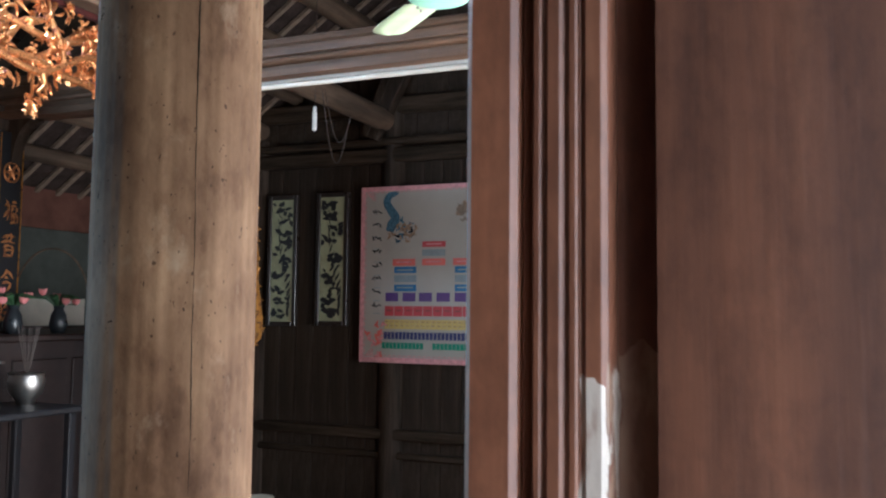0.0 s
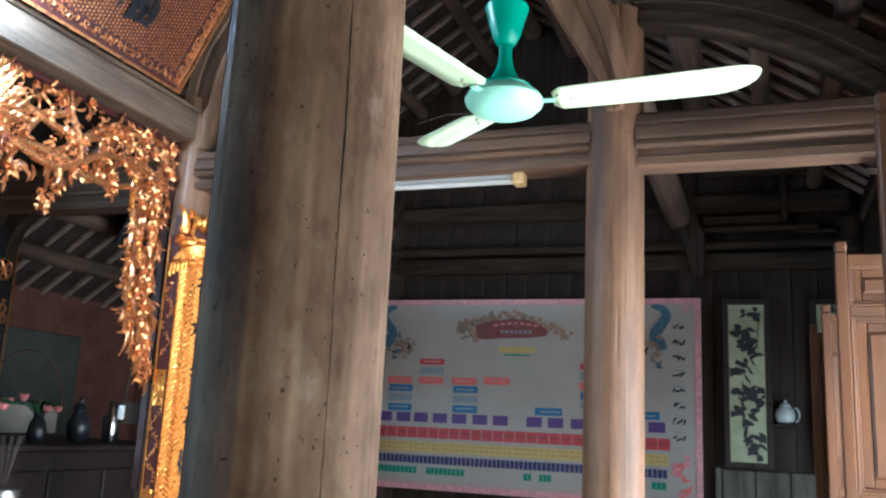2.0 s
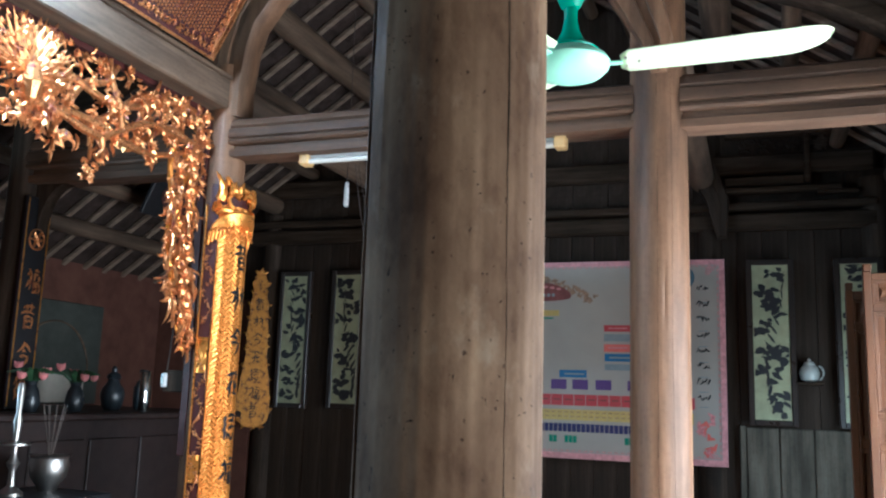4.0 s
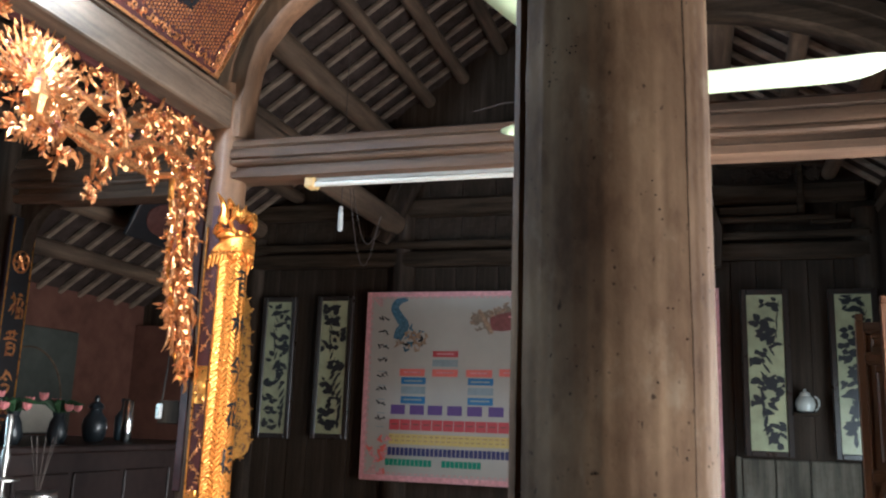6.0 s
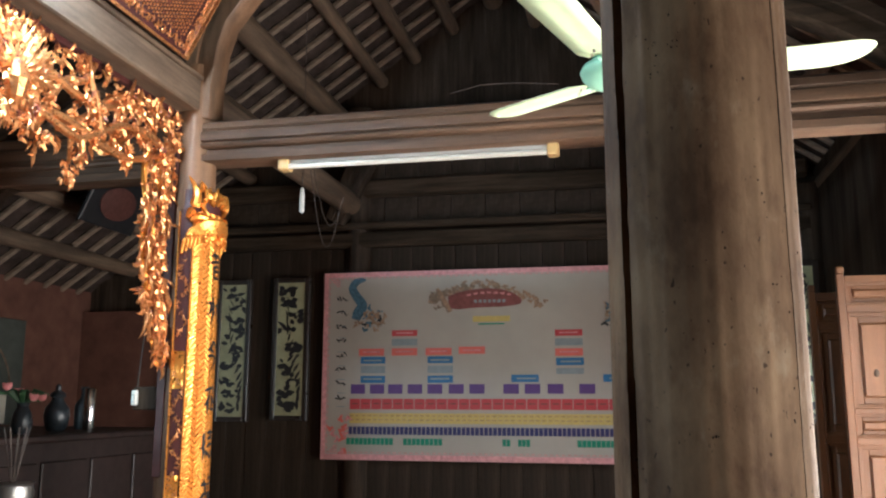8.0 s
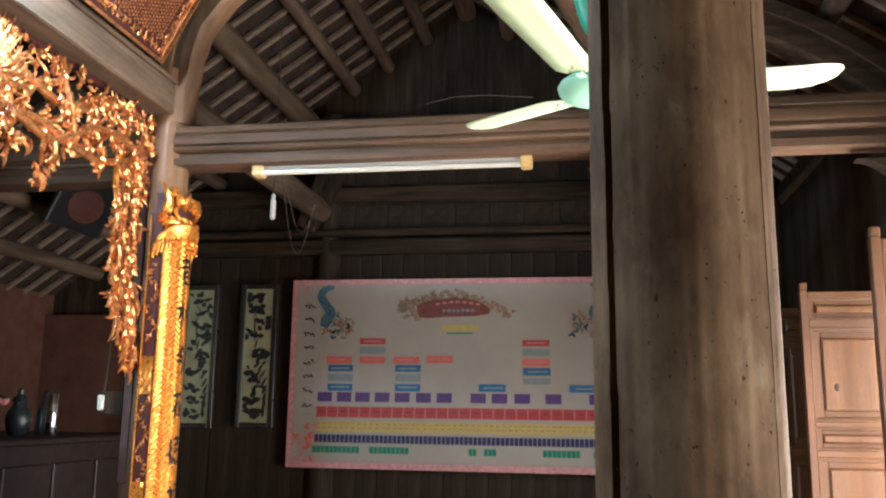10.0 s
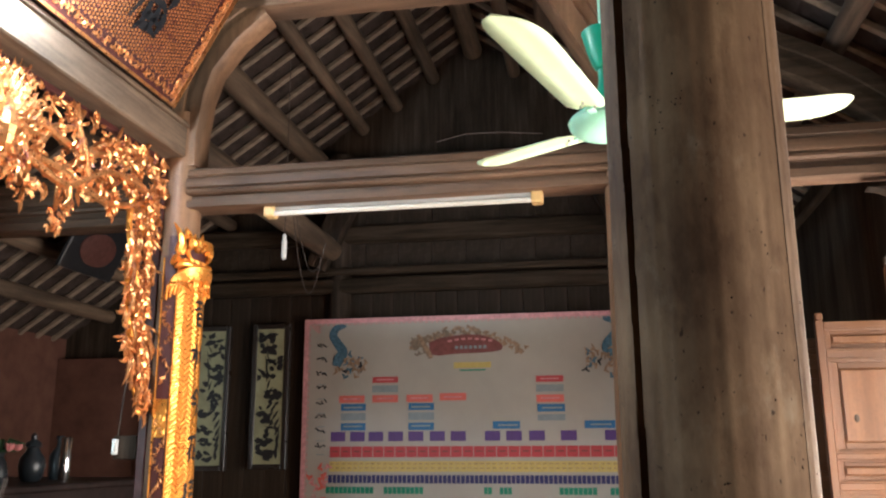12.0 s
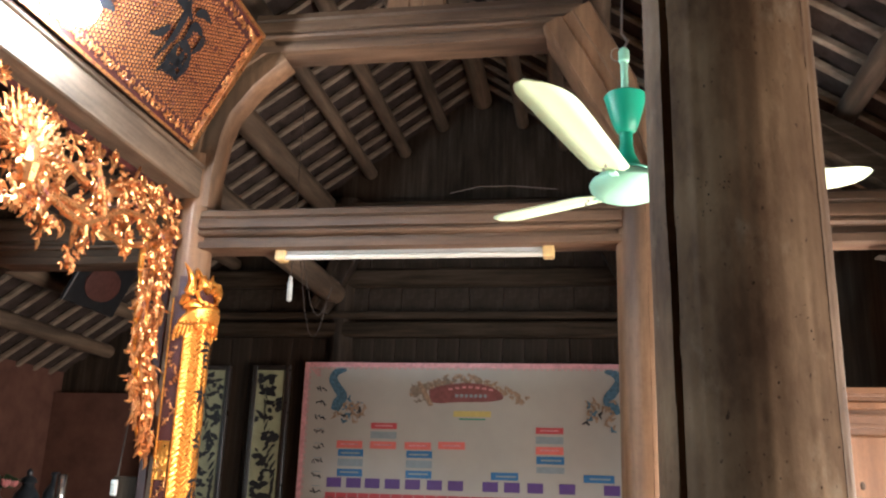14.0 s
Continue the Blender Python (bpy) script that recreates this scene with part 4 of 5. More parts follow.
part("channel", Shape().box(-4.545, -3.335, 4.49, 4.53, 2.613, 2.645, 0.004), M_WHITE, bat, "dusty white channel")
part("tube", Shape().tube([(-4.525, 4.487, 2.604), (-3.355, 4.487, 2.604)], 0.013, 16), M_TUBE, bat, "white glass tube", True)
for x0, x1 in ((-4.565, -4.515), (-3.365, -3.315)):
    part("end_cap", Shape().box(x0, x1, 4.468, 4.535, 2.588, 2.648, 0.007), M_CREAM, bat, "yellowed end cap")
# hanging switch on its cables
sw = thing("pull_switch", "white hanging switch on two thin cables", "switch")
part("body", Shape().box(-4.972, -4.942, 5.745, 5.775, 2.685, 2.815, 0.01), M_WHITE, sw)
part("cap", Shape().lathe([(0.012, 0), (0.012, 0.02), (0.006, 0.028)], 12, Matrix.Translation((-4.957, 5.76, 2.815))), M_WHITE, sw, smooth=True)
part("cable", Shape().tube([(-4.957, 5.76, 2.84), (-4.955, 5.76, 3.02), (-4.96, 5.76, 4.0)], 0.003, 6), M_WIRE, sw, smooth=True)
for off, drop in ((0.05, 2.47), (0.09, 2.6)):
    pts = [(-4.93 + off * 0.5 + 0.19 * t, 5.76, 2.95 + (drop - 2.95) * math.sin(t * 2.6) ** 1.0) for t in np.linspace(0, 1, 14)]
    single("cable", Shape().tube(pts, 0.003, 5), M_WIRE, "thin brown cable hanging loosely from a beam", "cable", "hanging cables", smooth=True)
single("cobweb_thread", Shape().tube([(-3.75, 4.35, 2.84), (-3.62, 4.33, 2.86), (-3.48, 4.34, 2.862), (-3.3, 4.36, 2.85)], 0.0018, 5), M_WIRE, "stray cable lying on the tie beam", "cable")


# ---------- door leaves ----------
STEPS_NEAR = ((0.0, 0.007, 0.17), (0.17, 0.002, 0.10), (0.27, 0.0033, 0.03), (0.30, 0.0015, 0.23), (0.53, 0.0033, 0.04), (0.57, 0.0018, 0.11), (0.68, 0.0032, 0.03), (0.71, 0.002, 0.29))
STEPS = ((0.0, 0.0005, 0.2), (0.2, 0.005, 0.16), (0.36, 0.0155, 0.64))


def door_leaf(x0, x1, y, z1, rows, label, stile=0.032, mould=0.044, thick=0.035, up=W_DOOR):
    """A panelled leaf that stands open across the room: stiles, rails, mouldings and raised panels."""
    top = thing("door_leaf", label, "door", "open door leaves")
    y0, y1 = y, y + thick
    part("stile", Shape().box(x0, x0 + stile, y0, y1, 0.04, z1, 0.003), up, top)
    part("stile", Shape().box(x1 - stile, x1, y0, y1, 0.04, z1, 0.003), up, top)
    part("pivot_horn", Shape().box(x0 + 0.001, x0 + 0.034, y0 + 0.004, y1 - 0.004, z1, z1 + 0.035, 0.005), up, top)
    xs0, xs1 = x0 + stile, x1 - stile
    edges = sorted(rows, reverse=True)
    prev = z1 - 0.005
    wide = mould
    for za, zb in edges:
        mould = min(wide, (za - zb) * 0.3)
        part("rail", Shape().box(xs0, xs1, y0 + 0.001, y1 - 0.001, za, prev, 0.003), W_DOORX, top)
        prev = zb
        # stepped moulding round the opening
        for o, d, w in STEPS_NEAR if y < 2 else STEPS:
            o, w = o * mould, w * mould
            a0, a1, b0, b1 = xs0 + o, xs1 - o, zb + o, za - o
            for q in ((a0, a0 + w, b0, b1), (a1 - w, a1, b0, b1)):
                part("moulding", Shape().box(q[0], q[1], y0 + d, y1 - d, q[2], q[3], min(0.003, w * 0.22)), up, top)
            for q in ((a0 + w, a1 - w, b1 - w, b1), (a0 + w, a1 - w, b0, b0 + w)):
                part("moulding", Shape().box(q[0], q[1], y0 + d, y1 - d, q[2], q[3], min(0.003, w * 0.22)), W_DOORX, top)
        # raised panel with a sloping margin
        a0, a1, b0, b1 = xs0 + mould, xs1 - mould, zb + mould, za - mould
        m = min(0.020 if y < 2 else 0.009, (b1 - b0) * 0.22)
        p = Shape()
        yo, yi, lip = (y0 + 0.025, y0 + 0.0255, 0.0165) if y < 2 else (y0 + 0.019, y0 + 0.012, 0.004)
        p.add([Vector(v) for v in ((a0, yo, b0), (a1, yo, b0), (a1, yo, b1), (a0, yo, b1), (a0 + m, yi, b0 + m), (a1 - m, yi, b0 + m), (a1 - m, yi, b1 - m), (a0 + m, yi, b1 - m),
                                   (a0 + m, yi - lip, b0 + m), (a1 - m, yi - lip, b0 + m), (a1 - m, yi - lip, b1 - m), (a0 + m, yi - lip, b1 - m),
                                   (a0, y1 - 0.012, b0), (a1, y1 - 0.012, b0), (a1, y1 - 0.012, b1), (a0, y1 - 0.012, b1))],
              [(0, 1, 5, 4), (1, 2, 6, 5), (2, 3, 7, 6), (3, 0, 4, 7), (4, 5, 9, 8), (5, 6, 10, 9), (6, 7, 11, 10), (7, 4, 8, 11), (8, 9, 10, 11), (15, 14, 13, 12), (0, 12, 13, 1), (1, 13, 14, 2), (2, 14, 15, 3), (3, 15, 12, 0)])
        part("panel", p, up, top)
    part("rail", Shape().box(xs0, xs1, y0 + 0.001, y1 - 0.001, 0.045, prev, 0.003), W_DOORX, top)
    return top


ROWS3 = [(2.095, 1.975), (1.945, 1.455), (1.425, 1.3), (1.27, 0.25)]
door_leaf(-2.2505, -1.78, 1.455, 2.12, [(2.06, 1.96), (1.92, 0.9), (0.86, 0.2)], "reddish varnished door leaf standing open close by", 0.0245, 0.040, 0.04, W_SUNPATCH)
door_leaf(-2.228, -1.80, 2.55, 2.085, [(2.05, 1.94), (1.91, 1.43), (1.4, 0.3)], "pale worn door leaf standing open")
door_leaf(-2.2, -1.72, 3.83, 2.13, ROWS3, "warm brown panelled door leaf standing open")
knotted = door_leaf(-2.175, -1.80, 4.92, 2.11, [(2.075, 1.98), (1.945, 1.545), (1.52, 1.425), (1.395, 0.3)], "sunlit orange-brown panelled door leaf with a knot")
door_leaf(-2.199, -1.82, 5.40, 2.095, [(2.05, 1.945), (1.912, 1.42), (1.38, 0.3)], "narrow panelled door leaf behind the others")
part("knot", Shape().lathe([(0.014, 0.0), (0.012, 0.0012), (0.001, 0.0015)], 14, Matrix.Translation((-2.045, 4.928, 1.69)) @ Matrix.Rotation(math.pi / 2, 4, "X") @ Matrix.Diagonal((0.8, 1.25, 1, 1))), W_DARK, knotted, "dark knot in the panel", True)

# ---------- gilded altar screen between the rear pillars ----------
VX = -5.035
rng.seed(21)


def leaf(shape, y, z, ang, length, width, x=0.0, lift=0.008, tilt=0.0):
    """A carved leaf with a ridge, lying in the plane of the screen."""
    c, s = math.cos(ang), math.sin(ang)
    pts = [(0, 0, 0), (0.45, 0.5, -0.3), (0.45, -0.5, -0.3), (1, 0, tilt), (0.42, 0, 1), (0.4, 0, -1)]
    vs = []
    for a, b, h in pts:
        u, v = a * length, b * width
        vs.append(Vector((VX + x + h * lift + a * tilt * length, y + u * c - v * s, z + u * s + v * c)))
    shape.add(vs, [(0, 1, 4), (1, 3, 4), (3, 2, 4), (2, 0, 4), (1, 0, 5), (3, 1, 5), (2, 3, 5), (0, 2, 5)])


def sprig(shape, y, z, ang, size, x=0.0, n=5):
    """A lobed leaf: a fan of small ridged leaflets."""
    for k in range(n):
        a = ang + (k - (n - 1) / 2) * 0.5 + rng.uniform(-0.12, 0.12)
        f = 1 - 0.35 * abs(k - (n - 1) / 2) / (n / 2)
        leaf(shape, y, z, a, size * f * rng.uniform(0.85, 1.1), size * 0.3, x + rng.uniform(-0.004, 0.006), size * 0.13, rng.uniform(-0.15, 0.25))


def frond(shape, y, z, ang, length, fat, curl, x=0.0):
    """A plump tapering leaf that curls in the plane of the screen and swells out of it."""
    pts, p = [], Vector((0, y, z))
    for k in range(6):
        t = k / 5
        pts.append((VX + x + 0.35 * length * math.sin(2.6 * t) * 0.5, p.y, p.z))
        a = ang + curl * t
        p = p + Vector((0, math.cos(a), math.sin(a))) * length / 5
    shape.tube(pts, [fat * f for f in (0.35, 0.85, 1.0, 0.9, 0.6, 0.08)], 6)


def berry(shape, y, z, r, x=0.0):
    shape.lathe([(0.15 * r, -r), (0.8 * r, -0.6 * r), (r, 0), (0.8 * r, 0.6 * r), (0.15 * r, r)], 7, Matrix.Translation((VX + x, y, z)) @ Matrix.Rotation(math.pi / 2, 4, "Y"))


def flower(y, z, r, x, parent, petals=7):
    s = Shape()
    for ring, (rr, n, h) in enumerate(((1.0, petals, 0.0), (0.62, petals - 1, 0.35))):
        for k in range(n):
            a = 2 * math.pi * (k + 0.5 * ring) / n + rng.uniform(-0.1, 0.1)
            leaf(s, y, z, a, r * rr, r * rr * 0.75, x + h * r, r * 0.22, 0.35)
    s.lathe([(r * 0.26, 0), (r * 0.24, r * 0.2), (r * 0.12, r * 0.34), (0.001, r * 0.38)], 8, Matrix.Translation((VX + x + r * 0.25, y, z)) @ Matrix.Rotation(math.pi / 2, 4, "Y"))
    return part("flower", s, M_GOLD, parent, smooth=False)


def lower_edge(y):
    """The hanging outline of the screen's lintel."""
    d = abs(y - 3.25)
    return 2.43 + 0.10 * min(1, max(0, d - 0.2) / 0.5) + 0.025 * math.sin(d * 23)


screen = thing("altar_screen", "gilded carved screen of vines, flowers and a bird", "altar screen")
part("top_rail", Shape().box(VX - 0.02, VX + 0.012, 2.2, 4.40, 2.842, 2.868, 0.004), M_LACQ, screen, "dark red lacquered rail")
part("side_rail", Shape().box(VX - 0.02, VX + 0.02, 4.398, 4.418, 1.25, 2.842, 0.004), M_LACQ, screen, "dark red lacquered upright")
vine, foliage = Shape(), Shape()
for y0, y1, z0, z1, ph in ((3.3, 4.36, 2.50, 2.62, 0.2), (2.25, 3.2, 2.62, 2.5, 1.3), (3.4, 4.36, 2.68, 2.8, 2.0), (2.25, 3.1, 2.8, 2.68, 0.7), (3.55, 4.2, 2.58, 2.84, 3.3), (3.85, 4.36, 2.56, 2.72, 4.4), (3.45, 3.75, 2.5, 2.86, 5.0)):
    pts = [(VX + 0.012 + 0.01 * math.sin(3 * t + ph), y0 + (y1 - y0) * t, z0 + (z1 - z0) * t + 0.045 * math.sin(7 * t + ph)) for t in np.linspace(0, 1, 18)]
    part("vine", Shape().tube(pts, [0.017 - 0.008 * abs(t - 0.4) for t in np.linspace(0, 1, 18)], 8), M_GOLD, screen, smooth=True)
branch = [(3.30, 2.56), (3.477, 2.544), (3.60, 2.52), (3.685, 2.514), (3.80, 2.58), (3.914, 2.647), (4.02, 2.665), (4.127, 2.657), (4.288, 2.638)]
part("branch", Shape().tube([(VX + 0.03, y, z) for y, z in branch], [0.010, 0.013, 0.016, 0.018, 0.016, 0.014, 0.012, 0.010, 0.007], 10), M_GOLD, screen, "thick gilded branch", True)
part("branch", Shape().tube([(VX + 0.03, 3.685, 2.514), (VX + 0.03, 3.70, 2.47), (VX + 0.03, 3.67, 2.43)], [0.02, 0.013, 0.008], 10), M_GOLD, screen, "thick gilded branch", True)
part("branch", Shape().tube([(VX + 0.03, 3.80, 2.58), (VX + 0.032, 3.77, 2.68), (VX + 0.03, 3.72, 2.76), (VX + 0.03, 3.70, 2.85)], [0.018, 0.014, 0.012, 0.007], 10), M_GOLD, screen, "thick gilded branch", True)
for k in range(300):
    y = rng.uniform(2.22, 4.39)
    z = rng.uniform(lower_edge(y) + 0.02, 2.85)
    if noise.noise(Vector((y * 8, z * 8, 3.7))) > 0.08:
        continue
    sprig(foliage, y, z, rng.uniform(0, 6.28), rng.uniform(0.036, 0.066), rng.uniform(-0.012, 0.02), rng.choice((3, 4, 5)))
for k in range(620):  # plump curled fronds
    y = rng.uniform(2.22, 4.39)
    z = rng.uniform(lower_edge(y) + 0.01, 2.84)
    if noise.noise(Vector((y * 8, z * 8, 3.7))) > 0.1:
        continue
    frond(foliage, y, z, rng.uniform(0, 6.28), rng.uniform(0.04, 0.085), rng.uniform(0.005, 0.0095), rng.uniform(-2.2, 2.2), rng.uniform(-0.005, 0.03))
for k in range(80):  # ragged lower fringe
    y = rng.uniform(2.22, 4.39)
    frond(foliage, y, lower_edge(y) + rng.uniform(0.01, 0.05), rng.uniform(-2.4, -0.7), rng.uniform(0.04, 0.07), 0.008, rng.uniform(-1.5, 1.5), rng.uniform(-0.01, 0.02))
for k in range(60):  # clusters of berries
    y = rng.uniform(2.25, 4.37)
    z = rng.uniform(lower_edge(y) + 0.03, 2.85)
    for q in range(6):
        berry(foliage, y + rng.gauss(0, 0.014), z + rng.gauss(0, 0.014), rng.uniform(0.006, 0.01), rng.uniform(0.015, 0.04))
for k in range(52):
    y = rng.uniform(2.3, 4.37)
    z = rng.uniform(lower_edge(y) + 0.04, 2.85)
    flower(y, z, rng.uniform(0.026, 0.046), rng.uniform(0.015, 0.045), screen, rng.choice((6, 7, 8)))
# pendant blossom under the lintel
for dy in (3.668, 2.83):
    s = Shape()
    for k in range(16):
        sprig(s, dy + rng.uniform(-0.03, 0.03), 2.44 - rng.uniform(0, 0.085), rng.uniform(-2.8, -0.3), 0.04, rng.uniform(-0.02, 0.03), 4)
    s.tube([(VX, dy, 2.5), (VX, dy, 2.42)], 0.008, 6)
    part("pendant", s, M_GOLD, screen, "hanging gilded blossom")
# bird with spread tail in the middle
bird = Shape()
for ring, (r0, r1, n) in enumerate(((0.05, 0.23, 19), (0.04, 0.17, 15), (0.03, 0.11, 11))):
    for k in range(n):
        a = math.pi * (0.02 + 0.96 * k / (n - 1)) + rng.uniform(-0.04, 0.04)
        L = (r1 - r0) * rng.uniform(0.88, 1.08)
        leaf(bird, 3.30 + r0 * math.cos(a), 2.63 + r0 * math.sin(a), a, L, 0.026, 0.03 + 0.014 * ring, 0.008, 0.12)
        leaf(bird, 3.30 + (r0 + L * 0.75) * math.cos(a), 2.63 + (r0 + L * 0.75) * math.sin(a), a + 0.5, 0.045, 0.02, 0.032 + 0.014 * ring, 0.006, 0.2)
for k in range(30):
    sprig(bird, 3.30 + rng.uniform(-0.11, 0.11), 2.60 + rng.uniform(-0.13, 0.05), rng.uniform(3.4, 6.0), 0.055, rng.uniform(0.02, 0.06), 5)
bird.lathe([(0.001, -0.09), (0.03, -0.06), (0.045, 0.0), (0.03, 0.06), (0.001, 0.09)], 10, Matrix.Translation((VX + 0.05, 3.30, 2.6)))
part("carved_bird", bird, M_GOLD, screen, "gilded bird with a spread tail")
# drooping side strip along the pillar
strip = Shape()


def strip_half(t):
    return 0.135 * (1 - 0.12 * t) if t < 0.7 else 0.118 * max(0.12, (1 - (t - 0.7) / 0.3) ** 0.7)


def strip_mid(t):
    return 4.25 + 0.11 * max(0, (t - 0.6) / 0.4)


for k in range(34):  # upright smooth stalks
    t = rng.uniform(0, 0.86)
    y = strip_mid(t) + rng.uniform(-1, 1) * strip_half(t) * 0.9
    frond(strip, y, 2.6 - 0.9 * t, -1.57 + rng.uniform(-0.3, 0.3), rng.uniform(0.10, 0.17), rng.uniform(0.008, 0.012), rng.uniform(-0.5, 0.5), rng.uniform(0.0, 0.03))
for k in range(46):  # fans of long pointed leaves
    t = (k + rng.uniform(0, 1)) / 46 * 0.93
    y = strip_mid(t) + rng.uniform(-1, 1) * strip_half(t) * 0.75
    a0 = rng.uniform(-2.5, -0.6)
    for q in range(rng.choice((3, 4, 5))):
        frond(strip, y, 2.6 - 0.9 * t, a0 + 0.55 * (q - 1.5) + rng.uniform(-0.1, 0.1), rng.uniform(0.05, 0.085), rng.uniform(0.005, 0.0075), rng.uniform(-0.6, 0.6), rng.uniform(0.0, 0.03))
for k in range(90):  # curls and lobes, thick towards the tip
    t = rng.uniform(0, 1) ** 0.75 * 0.97
    y = strip_mid(t) + rng.uniform(-1, 1) * strip_half(t) * 0.9
    frond(strip, y, 2.6 - 0.9 * t, rng.uniform(-3.0, 0.2), rng.uniform(0.04, 0.08), rng.uniform(0.006, 0.011), rng.choice((-1, 1)) * rng.uniform(0.8, 2.6), rng.uniform(-0.005, 0.03))
for k in range(50):
    t = rng.uniform(0, 0.9)
    sprig(strip, strip_mid(t) + rng.uniform(-1, 1) * strip_half(t) * 0.8, 2.6 - 0.9 * t, rng.uniform(0, 6.28), rng.uniform(0.03, 0.05), rng.uniform(-0.01, 0.025), 4)
tagged(part("side_foliage", strip, M_GOLD, screen, "gilded hanging foliage"), kind="stuff")
for ph in (0.0, 2.2, 4.1):
    pts = [(VX + 0.015, 4.235 + 0.1 * math.sin(6 * t + ph) * (1 - t * 0.6) + 0.27 * max(0, t - 0.6), 2.6 - 0.88 * t) for t in np.linspace(0, 1, 24)]
    part("vine", Shape().tube(pts, [0.013 - 0.006 * t for t in np.linspace(0, 1, 24)], 8), M_GOLDB, screen, smooth=True)
for k in range(16):
    z = 2.56 - 0.82 * k / 16
    flower(4.235 + rng.uniform(-0.1, 0.1) * (1 - 0.6 * k / 16) + 0.25 * max(0, k / 16 - 0.6), z, rng.uniform(0.026, 0.042), 0.03, screen, 7)
tagged(part("foliage", foliage, M_GOLD, screen, "gilded openwork leaves"), kind="stuff")

lintel = thing("lintel_beam", "squared timber lintel beam with a fillet above the gilded screen", "beam")
part("body", Shape().box(-5.08, -4.93, 2.2, 4.42, 2.872, 3.014, 0.007), W_BEAMY, lintel)
part("fillet", Shape().box(-5.07, -4.918, 2.2, 4.42, 3.0145, 3.033, 0.004), W_BEAMY, lintel, "thin projecting fillet")

# ---------- leaning name board over the screen ----------
SIGN0, SIGN1 = Vector((-4.91, 0, 3.037)), Vector((-4.615, 0, 3.58))
sdir = (SIGN1 - SIGN0).normalized()
snor = Vector((sdir.z, 0, -sdir.x))
S_H = (SIGN1 - SIGN0).length
SY0, SY1 = 2.25, 4.215


def on_sign(y, h, off=0.0):
    p = SIGN0 + sdir * h + snor * off
    return Vector((p.x, y, p.z))


board = thing("name_board", "leaning gilded board with large black characters", "sign board")


def sign_block(y0, y1, h0, h1, o0, o1):
    vs = [on_sign(y, h, o) for o in (o0, o1) for y, h in ((y0, h0), (y1, h0), (y1, h1), (y0, h1))]
    return Shape().add(vs, [(3, 2, 1, 0), (4, 5, 6, 7), (0, 1, 5, 4), (1, 2, 6, 5), (2, 3, 7, 6), (3, 0, 4, 7)])


sign_back = part("back", sign_block(SY0, SY1, 0, S_H, -0.03, 0.0), M_LACQ, board, "red lacquered back")
# field of small woven lozenges in relief
fld = Shape()
ny, nh = 100, 28
for i in range(ny):
    for j in range(nh):
        a0 = SY0 + 0.07 + (SY1 - SY0 - 0.14) * i / ny
        a1 = SY0 + 0.07 + (SY1 - SY0 - 0.14) * (i + 0.95) / ny
        b0, b1 = 0.07 + (S_H - 0.14) * (j + 0.5 * (i % 2)) / (nh + 0.5), 0.07 + (S_H - 0.14) * (j + 0.94 + 0.5 * (i % 2)) / (nh + 0.5)
        m = (a0 + a1) / 2, (b0 + b1) / 2
        fld.add([on_sign(a0, m[1], 0.001), on_sign(m[0], b0, 0.001), on_sign(a1, m[1], 0.001), on_sign(m[0], b1, 0.001), on_sign(*m, 0.007)], [(0, 1, 4), (1, 2, 4), (2, 3, 4), (3, 0, 4)])
tagged(part("woven_field", fld, M_GOLD, board, "red-gold field of tiny lozenges"), kind="stuff")
for y0, y1, h0, h1 in ((SY0, SY1, 0, 0.012), (SY0, SY1, S_H - 0.012, S_H), (SY0, SY0 + 0.012, 0.012, S_H - 0.012), (SY1 - 0.012, SY1, 0.012, S_H - 0.012), (SY1 - 0.03, SY1 - 0.022, 0.03, S_H - 0.03), (SY0 + 0.022, SY0 + 0.03, 0.03, S_H - 0.03)):
    part("frame_bar", sign_block(y0, y1, h0, h1, 0.0, 0.022), M_GOLD, board, "gilded edge bar")
curl = Shape()


def curl_at(y, h):
    for q in range(3):
        a = rng.uniform(0, 6.28)
        pts = [on_sign(y + 0.013 * math.cos(a + 1.9 * t) * (0.4 + t), h + 0.013 * math.sin(a + 1.9 * t) * (0.4 + t), 0.008) for t in (0, 0.4, 0.8, 1.2)]
        curl.tube(pts, [0.0042, 0.0038, 0.003, 0.0015], 5)


for k in range(64):
    t = SY0 + 0.045 + (SY1 - SY0 - 0.09) * k / 63
    curl_at(t, 0.047), curl_at(t, S_H - 0.047)
for k in range(18):
    t = 0.045 + (S_H - 0.09) * k / 17
    curl_at(SY0 + 0.047, t), curl_at(SY1 - 0.047, t)
tagged(part("carved_border", curl, M_GOLD, board, "gilded scrolling border", True), kind="stuff")

